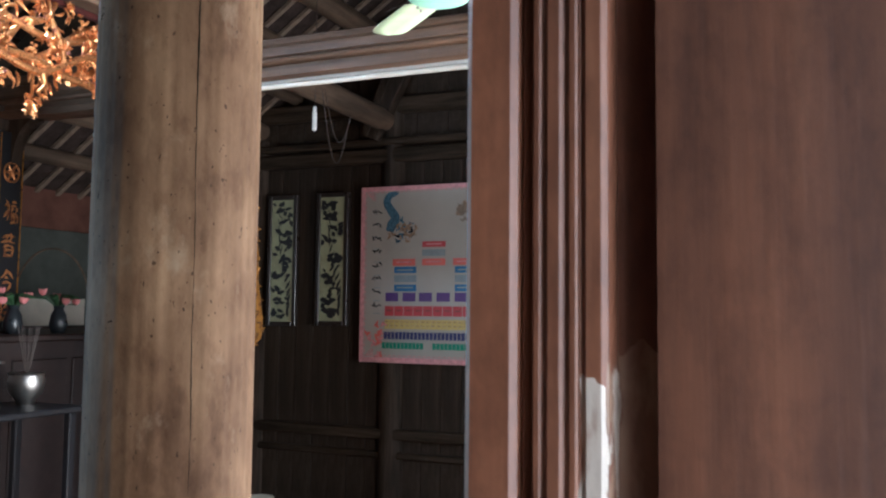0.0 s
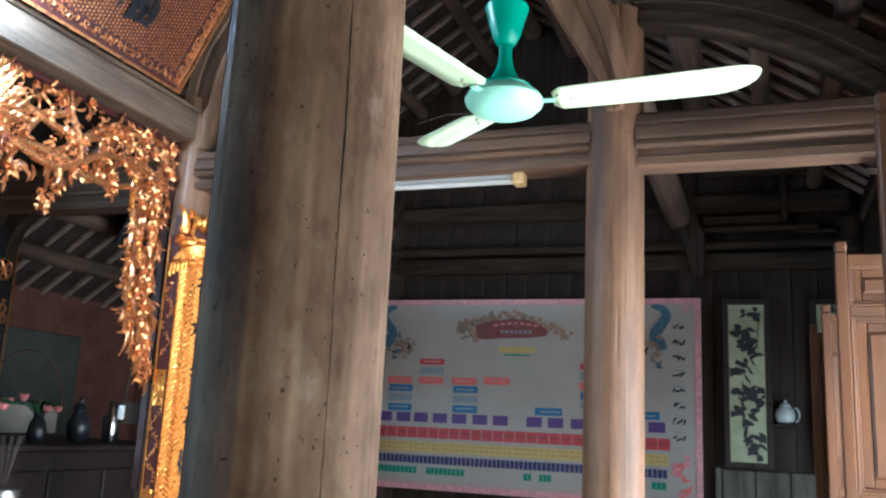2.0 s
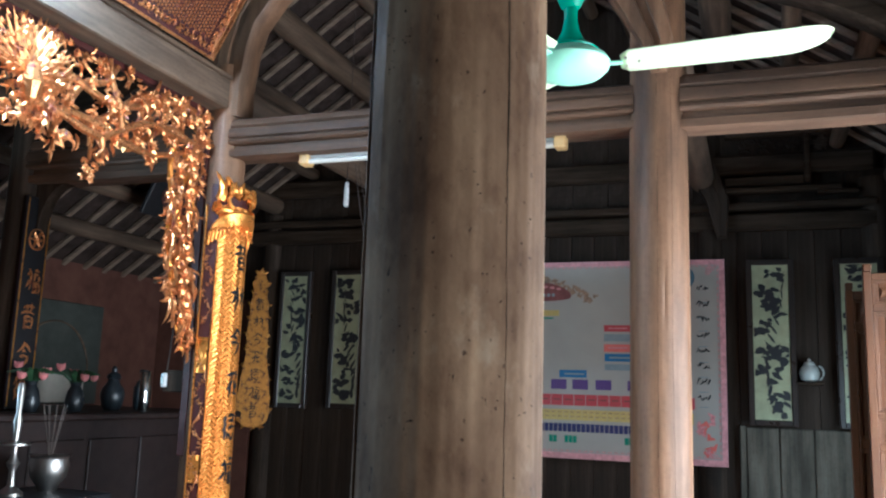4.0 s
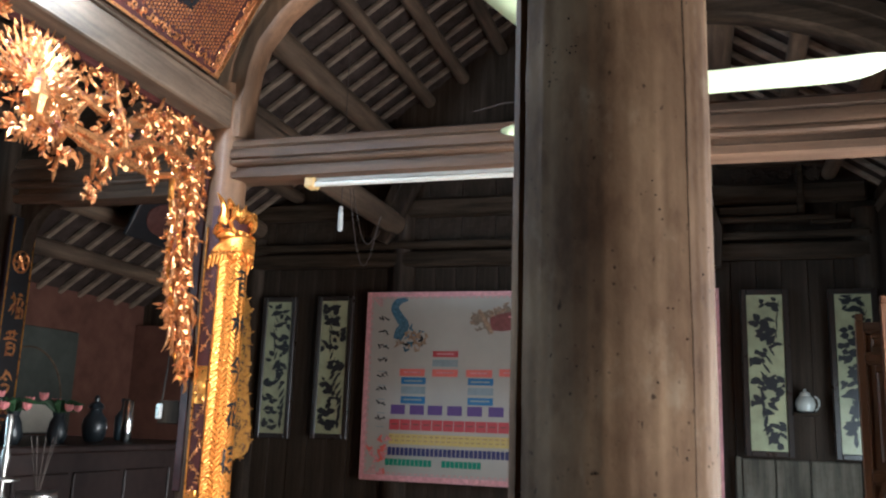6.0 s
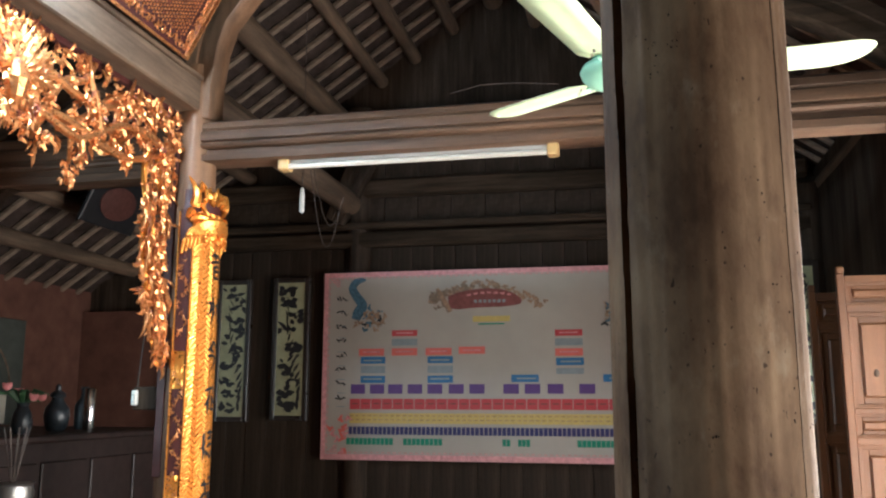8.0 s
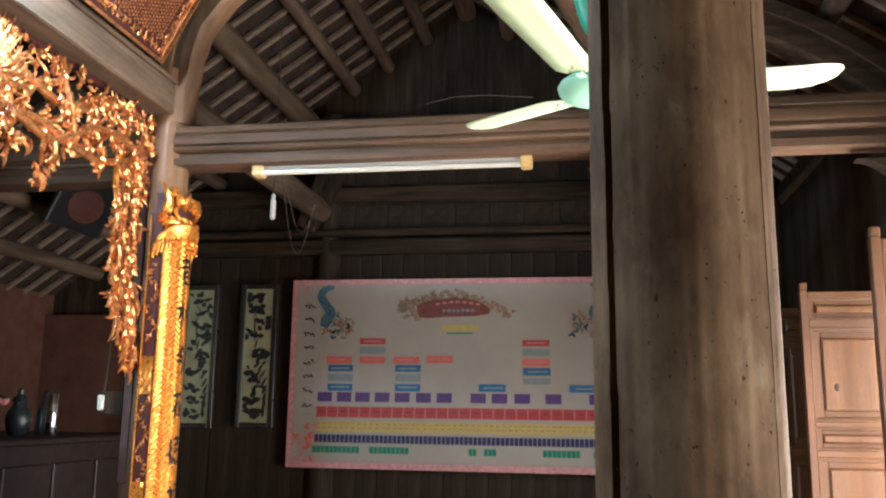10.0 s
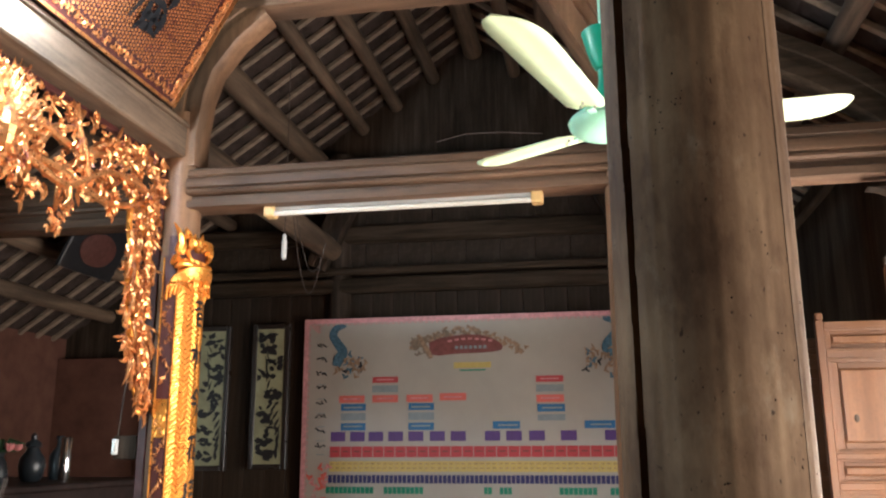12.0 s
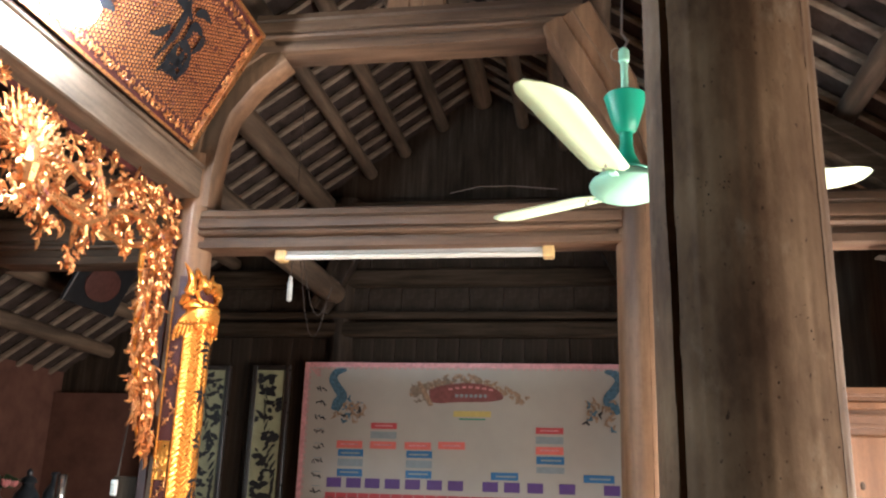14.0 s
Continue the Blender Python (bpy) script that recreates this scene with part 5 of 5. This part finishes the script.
CHARS = {
    "a": ((.1, .85, .9, .85), (.35, 1, .35, .6), (.65, 1, .65, .6), (.05, .6, .95, .6), (.25, .45, .75, .45), (.25, .45, .25, 0), (.75, .45, .75, 0), (.25, .22, .75, .22), (.25, 0, .75, 0)),
    "b": ((.05, .7, .5, .7), (.28, 1, .28, 0), (.28, .65, .05, .3), (.28, .6, .48, .4), (.55, .7, .98, .7), (.76, 1, .76, 0), (.76, .65, .55, .3)),
    "c": ((.5, 1, .08, .62), (.5, 1, .92, .62), (.35, .62, .65, .58), (.2, .42, .8, .42), (.78, .42, .45, 0)),
    "d": ((.1, .85, .9, .85), (.35, 1, .35, .72), (.65, 1, .65, .72), (.4, .65, .1, .3), (.28, .5, .28, 0), (.85, .55, .55, .35), (.55, .65, .55, .1), (.55, .1, .9, .12)),
    "e": ((.2, .98, .05, .7), (.25, .7, .05, .4), (.17, .5, .17, 0), (.35, .9, .95, .9), (.65, 1, .65, .75), (.4, .72, .9, .72), (.4, .5, .9, .5), (.35, .3, .3, .1), (.45, .3, .6, .02), (.6, .05, .9, .1), (.75, .32, .8, .2)),
    "f": ((.1, .8, .55, .8), (.33, 1, .33, .1), (.33, .5, .05, .25), (.6, .95, .95, .95), (.62, .75, .95, .75), (.62, .75, .62, .5), (.95, .75, .95, .5), (.58, .42, .98, .42), (.58, .42, .58, 0), (.98, .42, .98, 0), (.78, .42, .78, 0), (.58, .2, .98, .2), (.58, .02, .98, .02)),
}


def sign_char(cy, ch, key):
    s = Shape()
    glyph(s, cy, ch, 0.3, 0.30, 0, CHARS[key], 0.021, curve=lambda u, v: on_sign(u, v, 0.016))
    part("character", s, M_BLACK, sign_back, "black lacquered character")


for cy, key in ((3.72, "f"), (3.25, "e"), (2.8, "d"), (2.42, "a")):
    sign_char(cy, S_H * 0.5, key)

# ---------- gilded couplet board bent round the pillar ----------
CX, CY, CR = -4.98, 4.50, 0.123
couplet = thing("couplet_board", "bright gilded curved couplet board with black characters", "couplet board")


def on_couplet(th, z, off=0.0):
    return Vector((CX + (CR + off) * math.cos(th), CY + (CR + off) * math.sin(th), z))


Z0, Z1 = 0.5, 2.395


def bent(th0, th1, z0, z1, relief, nth, nz):
    vs = [on_couplet(th0 + (th1 - th0) * i / nth, z0 + (z1 - z0) * j / nz, relief(th0 + (th1 - th0) * i / nth, z0 + (z1 - z0) * j / nz)) for j in range(nz + 1) for i in range(nth + 1)]
    fs = [(j * (nth + 1) + i, j * (nth + 1) + i + 1, (j + 1) * (nth + 1) + i + 1, (j + 1) * (nth + 1) + i) for j in range(nz) for i in range(nth)]
    return Shape().add(vs, fs)


def herring(th, z):
    """Woven zigzag relief, about 2 cm a step."""
    u, v = th * CR / 0.024, z / 0.024
    k = math.floor(u)
    w = v + (u - k if k % 2 == 0 else 1 - (u - k)) * 1.0
    return 0.0055 * abs((w % 1.0) - 0.5) * 2 + 0.001 * noise.noise(Vector((u * 2, v * 2, 1)))


ob = part("woven_face", bent(radians(-58), radians(60), Z0, Z1, herring, 120, 640), M_GOLDB, couplet, "gold woven pattern")
part("backing", bent(radians(-89), radians(89), Z0 - 0.02, Z1 + 0.01, lambda a, b: -0.004, 40, 2), M_LACQ, couplet, "dark red lacquer back")
for th in (-88, -59, 61, 88):
    part("edge_bead", Shape().tube([on_couplet(radians(th), z, 0.002) for z in np.linspace(Z0, Z1, 10)], 0.004, 6), M_GOLDB, couplet, "thin gold edge", True)
for s in (-1, 1):
    band = Shape()
    for k in range(110):
        z = Z0 + (Z1 - Z0) * k / 110
        if noise.noise(Vector((z * 4.2, s, 0.5))) < -0.12:
            continue
        th = radians(s * (74 + 9 * math.sin(z * 42)))
        for q in range(3):
            a = rng.uniform(0, 6.28)
            pts = [on_couplet(th + 0.1 * t * math.cos(a + t), z + 0.016 * t * math.sin(a + t), 0.002) for t in (0, 0.5, 1)]
            band.tube(pts, [0.0035, 0.003, 0.0015], 5)
    tagged(part("vine_band", band, M_GOLD, couplet, "gold vine on dark red", True), kind="stuff")
for k, key in enumerate("abcdefacbd"[:9]):
    s = Shape()
    glyph(s, 0.0, 2.16 - 0.195 * k, 0.10, 0.115, 0, CHARS[key], 0.008, curve=lambda u, v: on_couplet(u / CR, v, 0.0065))
    part("character", s, M_BLACK, ob, "black character")
# gold patches between the vines of the two side bands
for s in (-1, 1):
    for z0, z1 in ((0.62, 0.78), (1.14, 1.26), (1.62, 1.78)):
        part("gold_patch", bent(radians(s * 63), radians(s * 86), z0, z1, lambda a, b: 0.002 + 0.003 * noise.noise(Vector((a * 22, b * 45, 2))), 14, 30), M_GOLDB, couplet, "gold leaf patch", True)
part("crest_ground", bent(radians(-80), radians(55), Z1 - 0.02, Z1 + 0.10, lambda a, b: 0.001, 24, 4), M_LACQ, couplet, "dark red ground")
crest = Shape()


def on_crest(th, h, off):
    return on_couplet(radians(th), Z1 + h, off)


# a hood of overlapping folds over the woven face
for k in range(7):
    w, drop = 66 - 7.5 * k, 0.012 * k
    pts = [on_crest(-14 + w * math.cos(a), -0.19 + drop + (0.155 - 0.02 * k) * math.sin(a), 0.006 + 0.003 * (7 - k) * math.sin(a)) for a in np.linspace(0.0, math.pi, 18)]
    crest.tube(pts, [0.013 - 0.006 * abs(2 * t - 1) for t in np.linspace(0, 1, 18)], 8)
for k in range(40):
    th, h = rng.uniform(-66, 38), rng.uniform(-0.15, -0.05)
    a = rng.uniform(0, 6.28)
    crest.tube([on_crest(th + 9 * t * math.cos(a + t), h + 0.02 * t * math.sin(a + t), 0.02 + 0.006 * math.sin(3 * t)) for t in (0, 0.33, 0.66, 1)], [0.003, 0.006, 0.006, 0.001], 6)
# an open curled mouth, a smooth horn and flames rising behind
crest.tube([on_crest(-14 + 30 * math.cos(a), 0.03 + 0.055 * math.sin(a), 0.016) for a in np.linspace(-0.6, 4.0, 20)], [0.007 + 0.006 * math.sin(3 * t) for t in np.linspace(0, 1, 20)], 8)
crest.tube([on_crest(-72 + 16 * math.sin(3.2 * t), -0.03 + 0.19 * t, 0.010 + 0.014 * math.sin(3 * t)) for t in np.linspace(0, 1, 12)], [0.010, 0.016, 0.021, 0.024, 0.024, 0.022, 0.019, 0.016, 0.013, 0.010, 0.006, 0.001], 8)
crest.tube([on_crest(-66 + 40 * t, -0.045 + 0.02 * math.sin(3 * t), 0.016) for t in np.linspace(0, 1, 8)], [0.006, 0.012, 0.015, 0.015, 0.013, 0.011, 0.008, 0.003], 8)
for k in range(11):
    th0, h0 = -58 + 11 * k, 0.075 - 0.004 * k
    rise = 0.085 + 0.02 * math.sin(k * 2.1) - 0.003 * k
    crest.tube([on_crest(th0 + 9 * math.sin(2.5 * t + k), h0 + rise * (t - 0.3), 0.008 + 0.016 * math.sin(2.8 * t)) for t in (0, 0.25, 0.5, 0.75, 1)], [0.008, 0.015, 0.013, 0.008, 0.001], 6)
for k in range(12):
    th, h = 18 + rng.uniform(0, 36), rng.uniform(-0.06, 0.09)
    crest.tube([on_crest(th + 14 * t, h + 0.03 * t, 0.012 + 0.012 * math.sin(3 * t)) for t in (0, 0.33, 0.66, 1)], [0.006, 0.011, 0.008, 0.001], 6)
tagged(part("crest", crest, M_GOLDB, couplet, "gilded leafy crest", True), kind="stuff")

# ---------- small gilded leaf-shaped couplet further back ----------
small = thing("small_couplet", "gilded leaf-shaped couplet in shade on a dark post", "couplet board")
face = Vector((0.5, -0.87, 0)).normalized()
side = Vector((0.87, 0.5, 0))
outline = [(0.0, 1.335), (0.05, 1.345), (0.085, 1.38), (0.097, 1.44), (0.09, 1.52), (0.08, 1.62), (0.085, 1.7), (0.075, 1.8), (0.08, 1.88), (0.068, 1.98), (0.07, 2.05), (0.05, 2.12), (0.055, 2.18), (0.03, 2.24), (0.0, 2.255)]
outline = [(u * (1.3 if z < 1.65 else 1.0), 1.573 + (z - 1.573) * 1.3) for u, z in outline]
ring = outline + [(-u, z) for u, z in reversed(outline[1:-1])]
sc = Shape()
cen = Vector((-6.19, 6.83, 0))
vs = [cen + side * u + face * o + Vector((0, 0, z)) for o in (0.0, 0.022) for u, z in ring] + [cen + face * 0.034 + Vector((0, 0, z)) for z in (1.45,)]
n = len(ring)
sc.add(vs[:2 * n], [tuple(range(n - 1, -1, -1)), tuple(range(n, 2 * n))] + [(i, (i + 1) % n, n + (i + 1) % n, n + i) for i in range(n)])
part("panel", sc, M_GOLDD, small, "dull gold panel")
for k in range(7):
    g = Shape()
    glyph(g, 0.0, 2.2 - 0.135 * k, 0.08, 0.09, 0, CHARS["abcdefa"[k]], 0.005, curve=lambda u, v: cen + side * u + face * 0.026 + Vector((0, 0, v)))
    part("character", g, M_BLACK, small)
relief = Shape()
for k in range(150):  # low scrolls all over the panel
    z = rng.uniform(1.3, 2.42)
    u = rng.uniform(-0.095, 0.095)
    if abs(u) > 0.075 and z > 1.75 or z > 2.2 and abs(u) > 0.05:
        continue
    p = cen + side * u + face * 0.0215 + Vector((0, 0, z))
    a = rng.uniform(0, 6.28)
    relief.tube([p + side * 0.02 * t * math.cos(a + t) + Vector((0, 0, 0.02 * t * math.sin(a + t))) for t in (0, 0.5, 1)], [0.003, 0.005, 0.002], 5)
tagged(part("scroll_relief", relief, M_GOLDD, small, "worn scrolling relief", True), kind="stuff")
fr = Shape()
for k in range(110):
    u, z = ring[rng.randrange(n)]
    p = cen + side * u + face * 0.012 + Vector((0, 0, z))
    a = rng.uniform(0, 6.28)
    fr.tube([p + side * 0.025 * t * math.cos(a) + Vector((0, 0, 0.025 * t * math.sin(a))) + face * 0.012 for t in (0, 0.5, 1)], [0.008, 0.007, 0.003], 5)
tagged(part("carved_rim", fr, M_GOLDD, small, "carved rim", True), kind="stuff")

# ---------- bare lamp in front of the name board ----------
m, nt, b = mat("glowing_bulb")
b.inputs["Emission Color"].default_value = (0.93, 0.98, 1.0, 1)
b.inputs["Emission Strength"].default_value = BULB
b.inputs["Base Color"].default_value = (0.9, 0.9, 0.9, 1)
bulb = thing("hanging_bulb", "bright cool white bulb hanging before the name board", "lamp")
LB = Matrix.Translation(BULB_AT)
part("glass", Shape().lathe([(0.012, 0.05), (0.04, 0.04), (0.06, 0.0), (0.05, -0.04), (0.024, -0.062), (0.002, -0.066)], 20, LB), m, bulb, "glowing bulb", True)
part("socket", Shape().lathe([(0.014, 0.05), (0.016, 0.06), (0.016, 0.1), (0.008, 0.11)], 14, LB), M_WHITE, bulb, smooth=True)
part("cord", Shape().tube([LB @ Vector((0, 0, 0.105)), LB @ Vector((0.004, 0, 0.4)), (BULB_AT[0], BULB_AT[1], roof_z(BULB_AT[0]) - 0.05)], 0.003, 6), M_WIRE, bulb, smooth=True)

# ---------- the altar behind the screen ----------
single("wall_red_panel", Shape().box(-7.2, -6.28, 6.93, 7.0, 0, 2.25), M_REDWALL, "red-brown plastered wall beside the planks", "wall", kind="structure")
altar = thing("altar_cabinet", "high dark lacquered altar table with carved front", "altar")
part("top", Shape().box(-6.95, -5.72, 3.0, 5.95, 1.375, 1.41, 0.008), M_ALTAR, altar, "black lacquered top")
part("body", Shape().box(-6.9, -5.8, 3.08, 5.87, 0.05, 1.375, 0.006), M_ALTAR, altar)
for k in range(7):
    y = 3.12 + 0.39 * k
    part("front_panel", Shape().box(-5.8, -5.785, y, y + 0.35, 0.2, 1.28, 0.006), M_ALTAR, altar)
front = thing("offering_table", "low dark offering table before the altar", "table")
part("top", Shape().box(-5.70, -5.26, 3.1, 4.25, 1.06, 1.09, 0.006), M_BLACK, front)
for x in (-5.66, -5.32):
    for y in (3.16, 4.18):
        part("leg", Shape().box(x, x + 0.04, y, y + 0.04, 0, 1.06, 0.006), M_BLACK, front)


def vase(name, x, y, z, prof, material, label, category, group=""):
    top = thing(name, label, category, group)
    part("body", Shape().lathe(prof, 20, Matrix.Translation((x, y, z))), material, top, smooth=True)
    return top


vase("candlestick", -5.5, 3.92, 1.09, [(0.05, 0), (0.05, 0.012), (0.016, 0.04), (0.012, 0.1), (0.026, 0.13), (0.012, 0.16), (0.012, 0.2), (0.06, 0.205), (0.06, 0.212), (0.011, 0.22), (0.02, 0.3), (0.011, 0.34), (0.016, 0.44), (0.01, 0.46)], M_STEEL, "shiny metal candlestick on the offering table", "candlestick")
vase("incense_bowl", -5.52, 4.14, 1.09, [(0.04, 0), (0.045, 0.02), (0.075, 0.06), (0.085, 0.11), (0.078, 0.14), (0.085, 0.15), (0.07, 0.15)], M_STEEL, "glinting metal incense bowl", "bowl")
vase("steel_cylinder", -6.0, 5.33, 1.41, [(0.028, 0), (0.03, 0.005), (0.03, 0.225), (0.026, 0.23)], M_CHROME, "tall polished metal cylinder on the altar", "vessel")
vase("dark_bottle", -6.05, 5.12, 1.41, [(0.04, 0), (0.055, 0.02), (0.066, 0.08), (0.06, 0.12), (0.034, 0.155), (0.03, 0.175), (0.042, 0.18), (0.036, 0.2), (0.014, 0.215), (0.016, 0.235), (0.004, 0.25)], M_GLAZE, "dark glazed jar with a knobbed lid", "bottle", "altar bottles")
vase("dark_bottle", -6.15, 5.5, 1.41, [(0.045, 0), (0.05, 0.02), (0.052, 0.13), (0.036, 0.16), (0.02, 0.18), (0.018, 0.22), (0.026, 0.225), (0.02, 0.24)], M_GLAZE, "dark glazed bottle with a short neck", "bottle", "altar bottles")
for x, y, k in ((-5.95, 4.42, 0), (-5.95, 4.72, 1)):
    v = vase("flower_vase", x, y, 1.41, [(0.035, 0), (0.05, 0.04), (0.04, 0.1), (0.025, 0.13), (0.032, 0.15)], M_GLAZE, "small vase with pink lotus flowers", "vase", "altar vases")
    for q in range(4):
        a = q * 1.7 + k
        tipp = Vector((x + 0.07 * math.cos(a), y + 0.1 * math.sin(a), 1.59 + 0.05 * ((q * 7) % 3 - 1) * 0.5))
        part("stem", Shape().tube([(x, y, 1.54), (x + 0.03 * math.cos(a), y + 0.04 * math.sin(a), 1.57), tipp], 0.003, 5), M_LEAF, v, smooth=True)
        fl = Shape()
        for w in range(8):
            b2 = w * 0.785
            fl.lathe([(0.001, 0), (0.009, 0.012), (0.011, 0.024), (0.001, 0.045)], 6, Matrix.Translation(tipp) @ Matrix.Rotation(b2, 4, "Z") @ Matrix.Rotation(0.5, 4, "Y"))
        part("lotus_flower", fl, M_LOTUS, v, "pink lotus bloom", True)
    lf = Shape()
    for q in range(6):
        a = q * 1.05 + k
        lf.tube([(x, y, 1.54), (x + 0.06 * math.cos(a), y + 0.06 * math.sin(a), 1.61), (x + 0.12 * math.cos(a), y + 0.12 * math.sin(a), 1.60)], [0.004, 0.018, 0.002], 5)
    part("leaves", lf, M_LEAF, v, smooth=True)
for k in range(9):  # incense sticks in the bowl
    a = k * 0.7
    single("incense_stick", Shape().tube([(-5.52, 4.14, 1.2), (-5.52 + 0.05 * math.cos(a), 4.14 + 0.05 * math.sin(a), 1.46)], 0.0018, 5), M_WIRE, "thin incense stick standing in the bowl", "incense", "incense sticks")
# couplet on the rear pillar, red cloth, backdrop and plaque
pl = Shape().box(-0.012, 0.012, -0.078, 0.078, 1.42, 2.5, 0.004, Matrix.Translation((-6.09, 4.475, 0)))
strip_board = thing("couplet_strip", "narrow black couplet strip with gilded characters on the rear pillar", "couplet board")
part("board", pl, M_BLACK, strip_board)
for s in (-1, 1):
    part("edge_bead", Shape().tube([(-6.077, 4.475 + s * 0.072, z) for z in (1.43, 2.0, 2.49)], 0.004, 6), M_GOLDD, strip_board, "thin dull gold edge", True)
ring_mark = Shape().tube([(-6.074, 4.475 + 0.048 * math.cos(a), 2.28 + 0.052 * math.sin(a)) for a in np.linspace(0, 6.28, 24)], 0.006, 6)
for q in range(6):
    ring_mark.tube([(-6.073, 4.475, 2.28), (-6.073, 4.475 + 0.04 * math.cos(q * 1.05), 2.28 + 0.042 * math.sin(q * 1.05))], [0.011, 0.006], 6)
part("medallion", ring_mark, M_GOLD, strip_board, "gilded round medallion", True)
for z, key in ((2.065, "f"), (1.885, "a"), (1.69, "c"), (1.52, "e")):
    g = Shape()
    glyph(g, 0.0, z, 0.095, 0.12, 0, CHARS[key], 0.0085, curve=lambda u, v: Vector((-6.0755, 4.475 + u, v)))
    part("character", g, M_GOLD, strip_board, "gilded character")
cloth = Shape()
for i in range(40):
    for j in (0, 1):
        cloth.v.append(Vector((-6.32 + 0.015 * math.sin(i * 0.9), 3.3 + i * 0.022, 1.43 + j * 1.12)))
cloth.f = [(2 * i, 2 * i + 2, 2 * i + 3, 2 * i + 1) for i in range(39)]
oc = single("altar_curtain", cloth, plain("red_cloth", (0.2, 0.015, 0.025), 0.8, 0, 0.3, 20), "dark red curtain hanging behind the altar", "curtain", smooth=True)
oc.modifiers.new("thickness", "SOLIDIFY").thickness = 0.004
back = thing("altar_backdrop", "grey-green arched panel behind the altar", "panel")
part("board", Shape().box(-7.19, -7.16, 5.35, 6.25, 1.41, 2.12, 0.005), plain("grey_green_paint", (0.055, 0.06, 0.05), 0.6, 0, 0.3, 6), back)
part("arch", Shape().tube([(-7.155, 5.8 + 0.33 * math.cos(a), 1.62 + 0.36 * math.sin(a)) for a in np.linspace(0, math.pi, 20)], 0.007, 8), W_BEAMY, back, smooth=True)
part("pale_cloth", Shape().box(-7.158, -7.15, 5.45, 6.1, 1.42, 1.62, 0.003), M_PLASTER, back, "pale cloth")
plaque = thing("hanging_plaque", "dark tilted plaque with a red oval", "sign board")
pm = Matrix.Translation((-6.2, 5.75, 2.8)) @ Matrix.Rotation(radians(25), 4, "Y")
part("board", Shape().box(-0.015, 0.015, -0.28, 0.28, -0.17, 0.17, 0.006, pm), M_BLACK, plaque)
part("oval", Shape().lathe([(0.12, 0.0), (0.12, 0.008), (0.1, 0.013), (0.001, 0.014)], 28, pm @ Matrix.Translation((0.015, 0, 0)) @ Matrix.Rotation(math.pi / 2, 4, "Y") @ Matrix.Diagonal((0.9, 1.5, 1, 1))), plain("red_paint", (0.075, 0.026, 0.02), 0.5, 0, 0.3, 30), plaque, "dull red oval", True)
part("cord", Shape().tube([pm @ Vector((0, 0, 0.16)), (-6.3, 5.75, 3.0)], 0.006, 6), M_WIRE, plaque, smooth=True)
# white switch on the pillar
swi = thing("wall_switch", "small white switch on the side of a pillar", "switch")
part("plate", Shape().box(-5.178, -5.152, 4.405, 4.425, 1.55, 1.615, 0.005), M_WHITE, swi)
part("rocker", Shape().box(-5.172, -5.158, 4.398, 4.4055, 1.56, 1.60, 0.002), M_PORC, swi)
part("cable", Shape().tube([(-5.165, 4.43, 1.615), (-5.15, 4.43, 1.8), (-5.10, 4.44, 2.6)], 0.004, 6), M_WIRE, swi, smooth=True)
single("switch_batten", Shape().box(-5.18, -5.07, 4.425, 4.475, 1.53, 1.63, 0.004), W_DARK, "thin dark batten on the pillar", "batten")
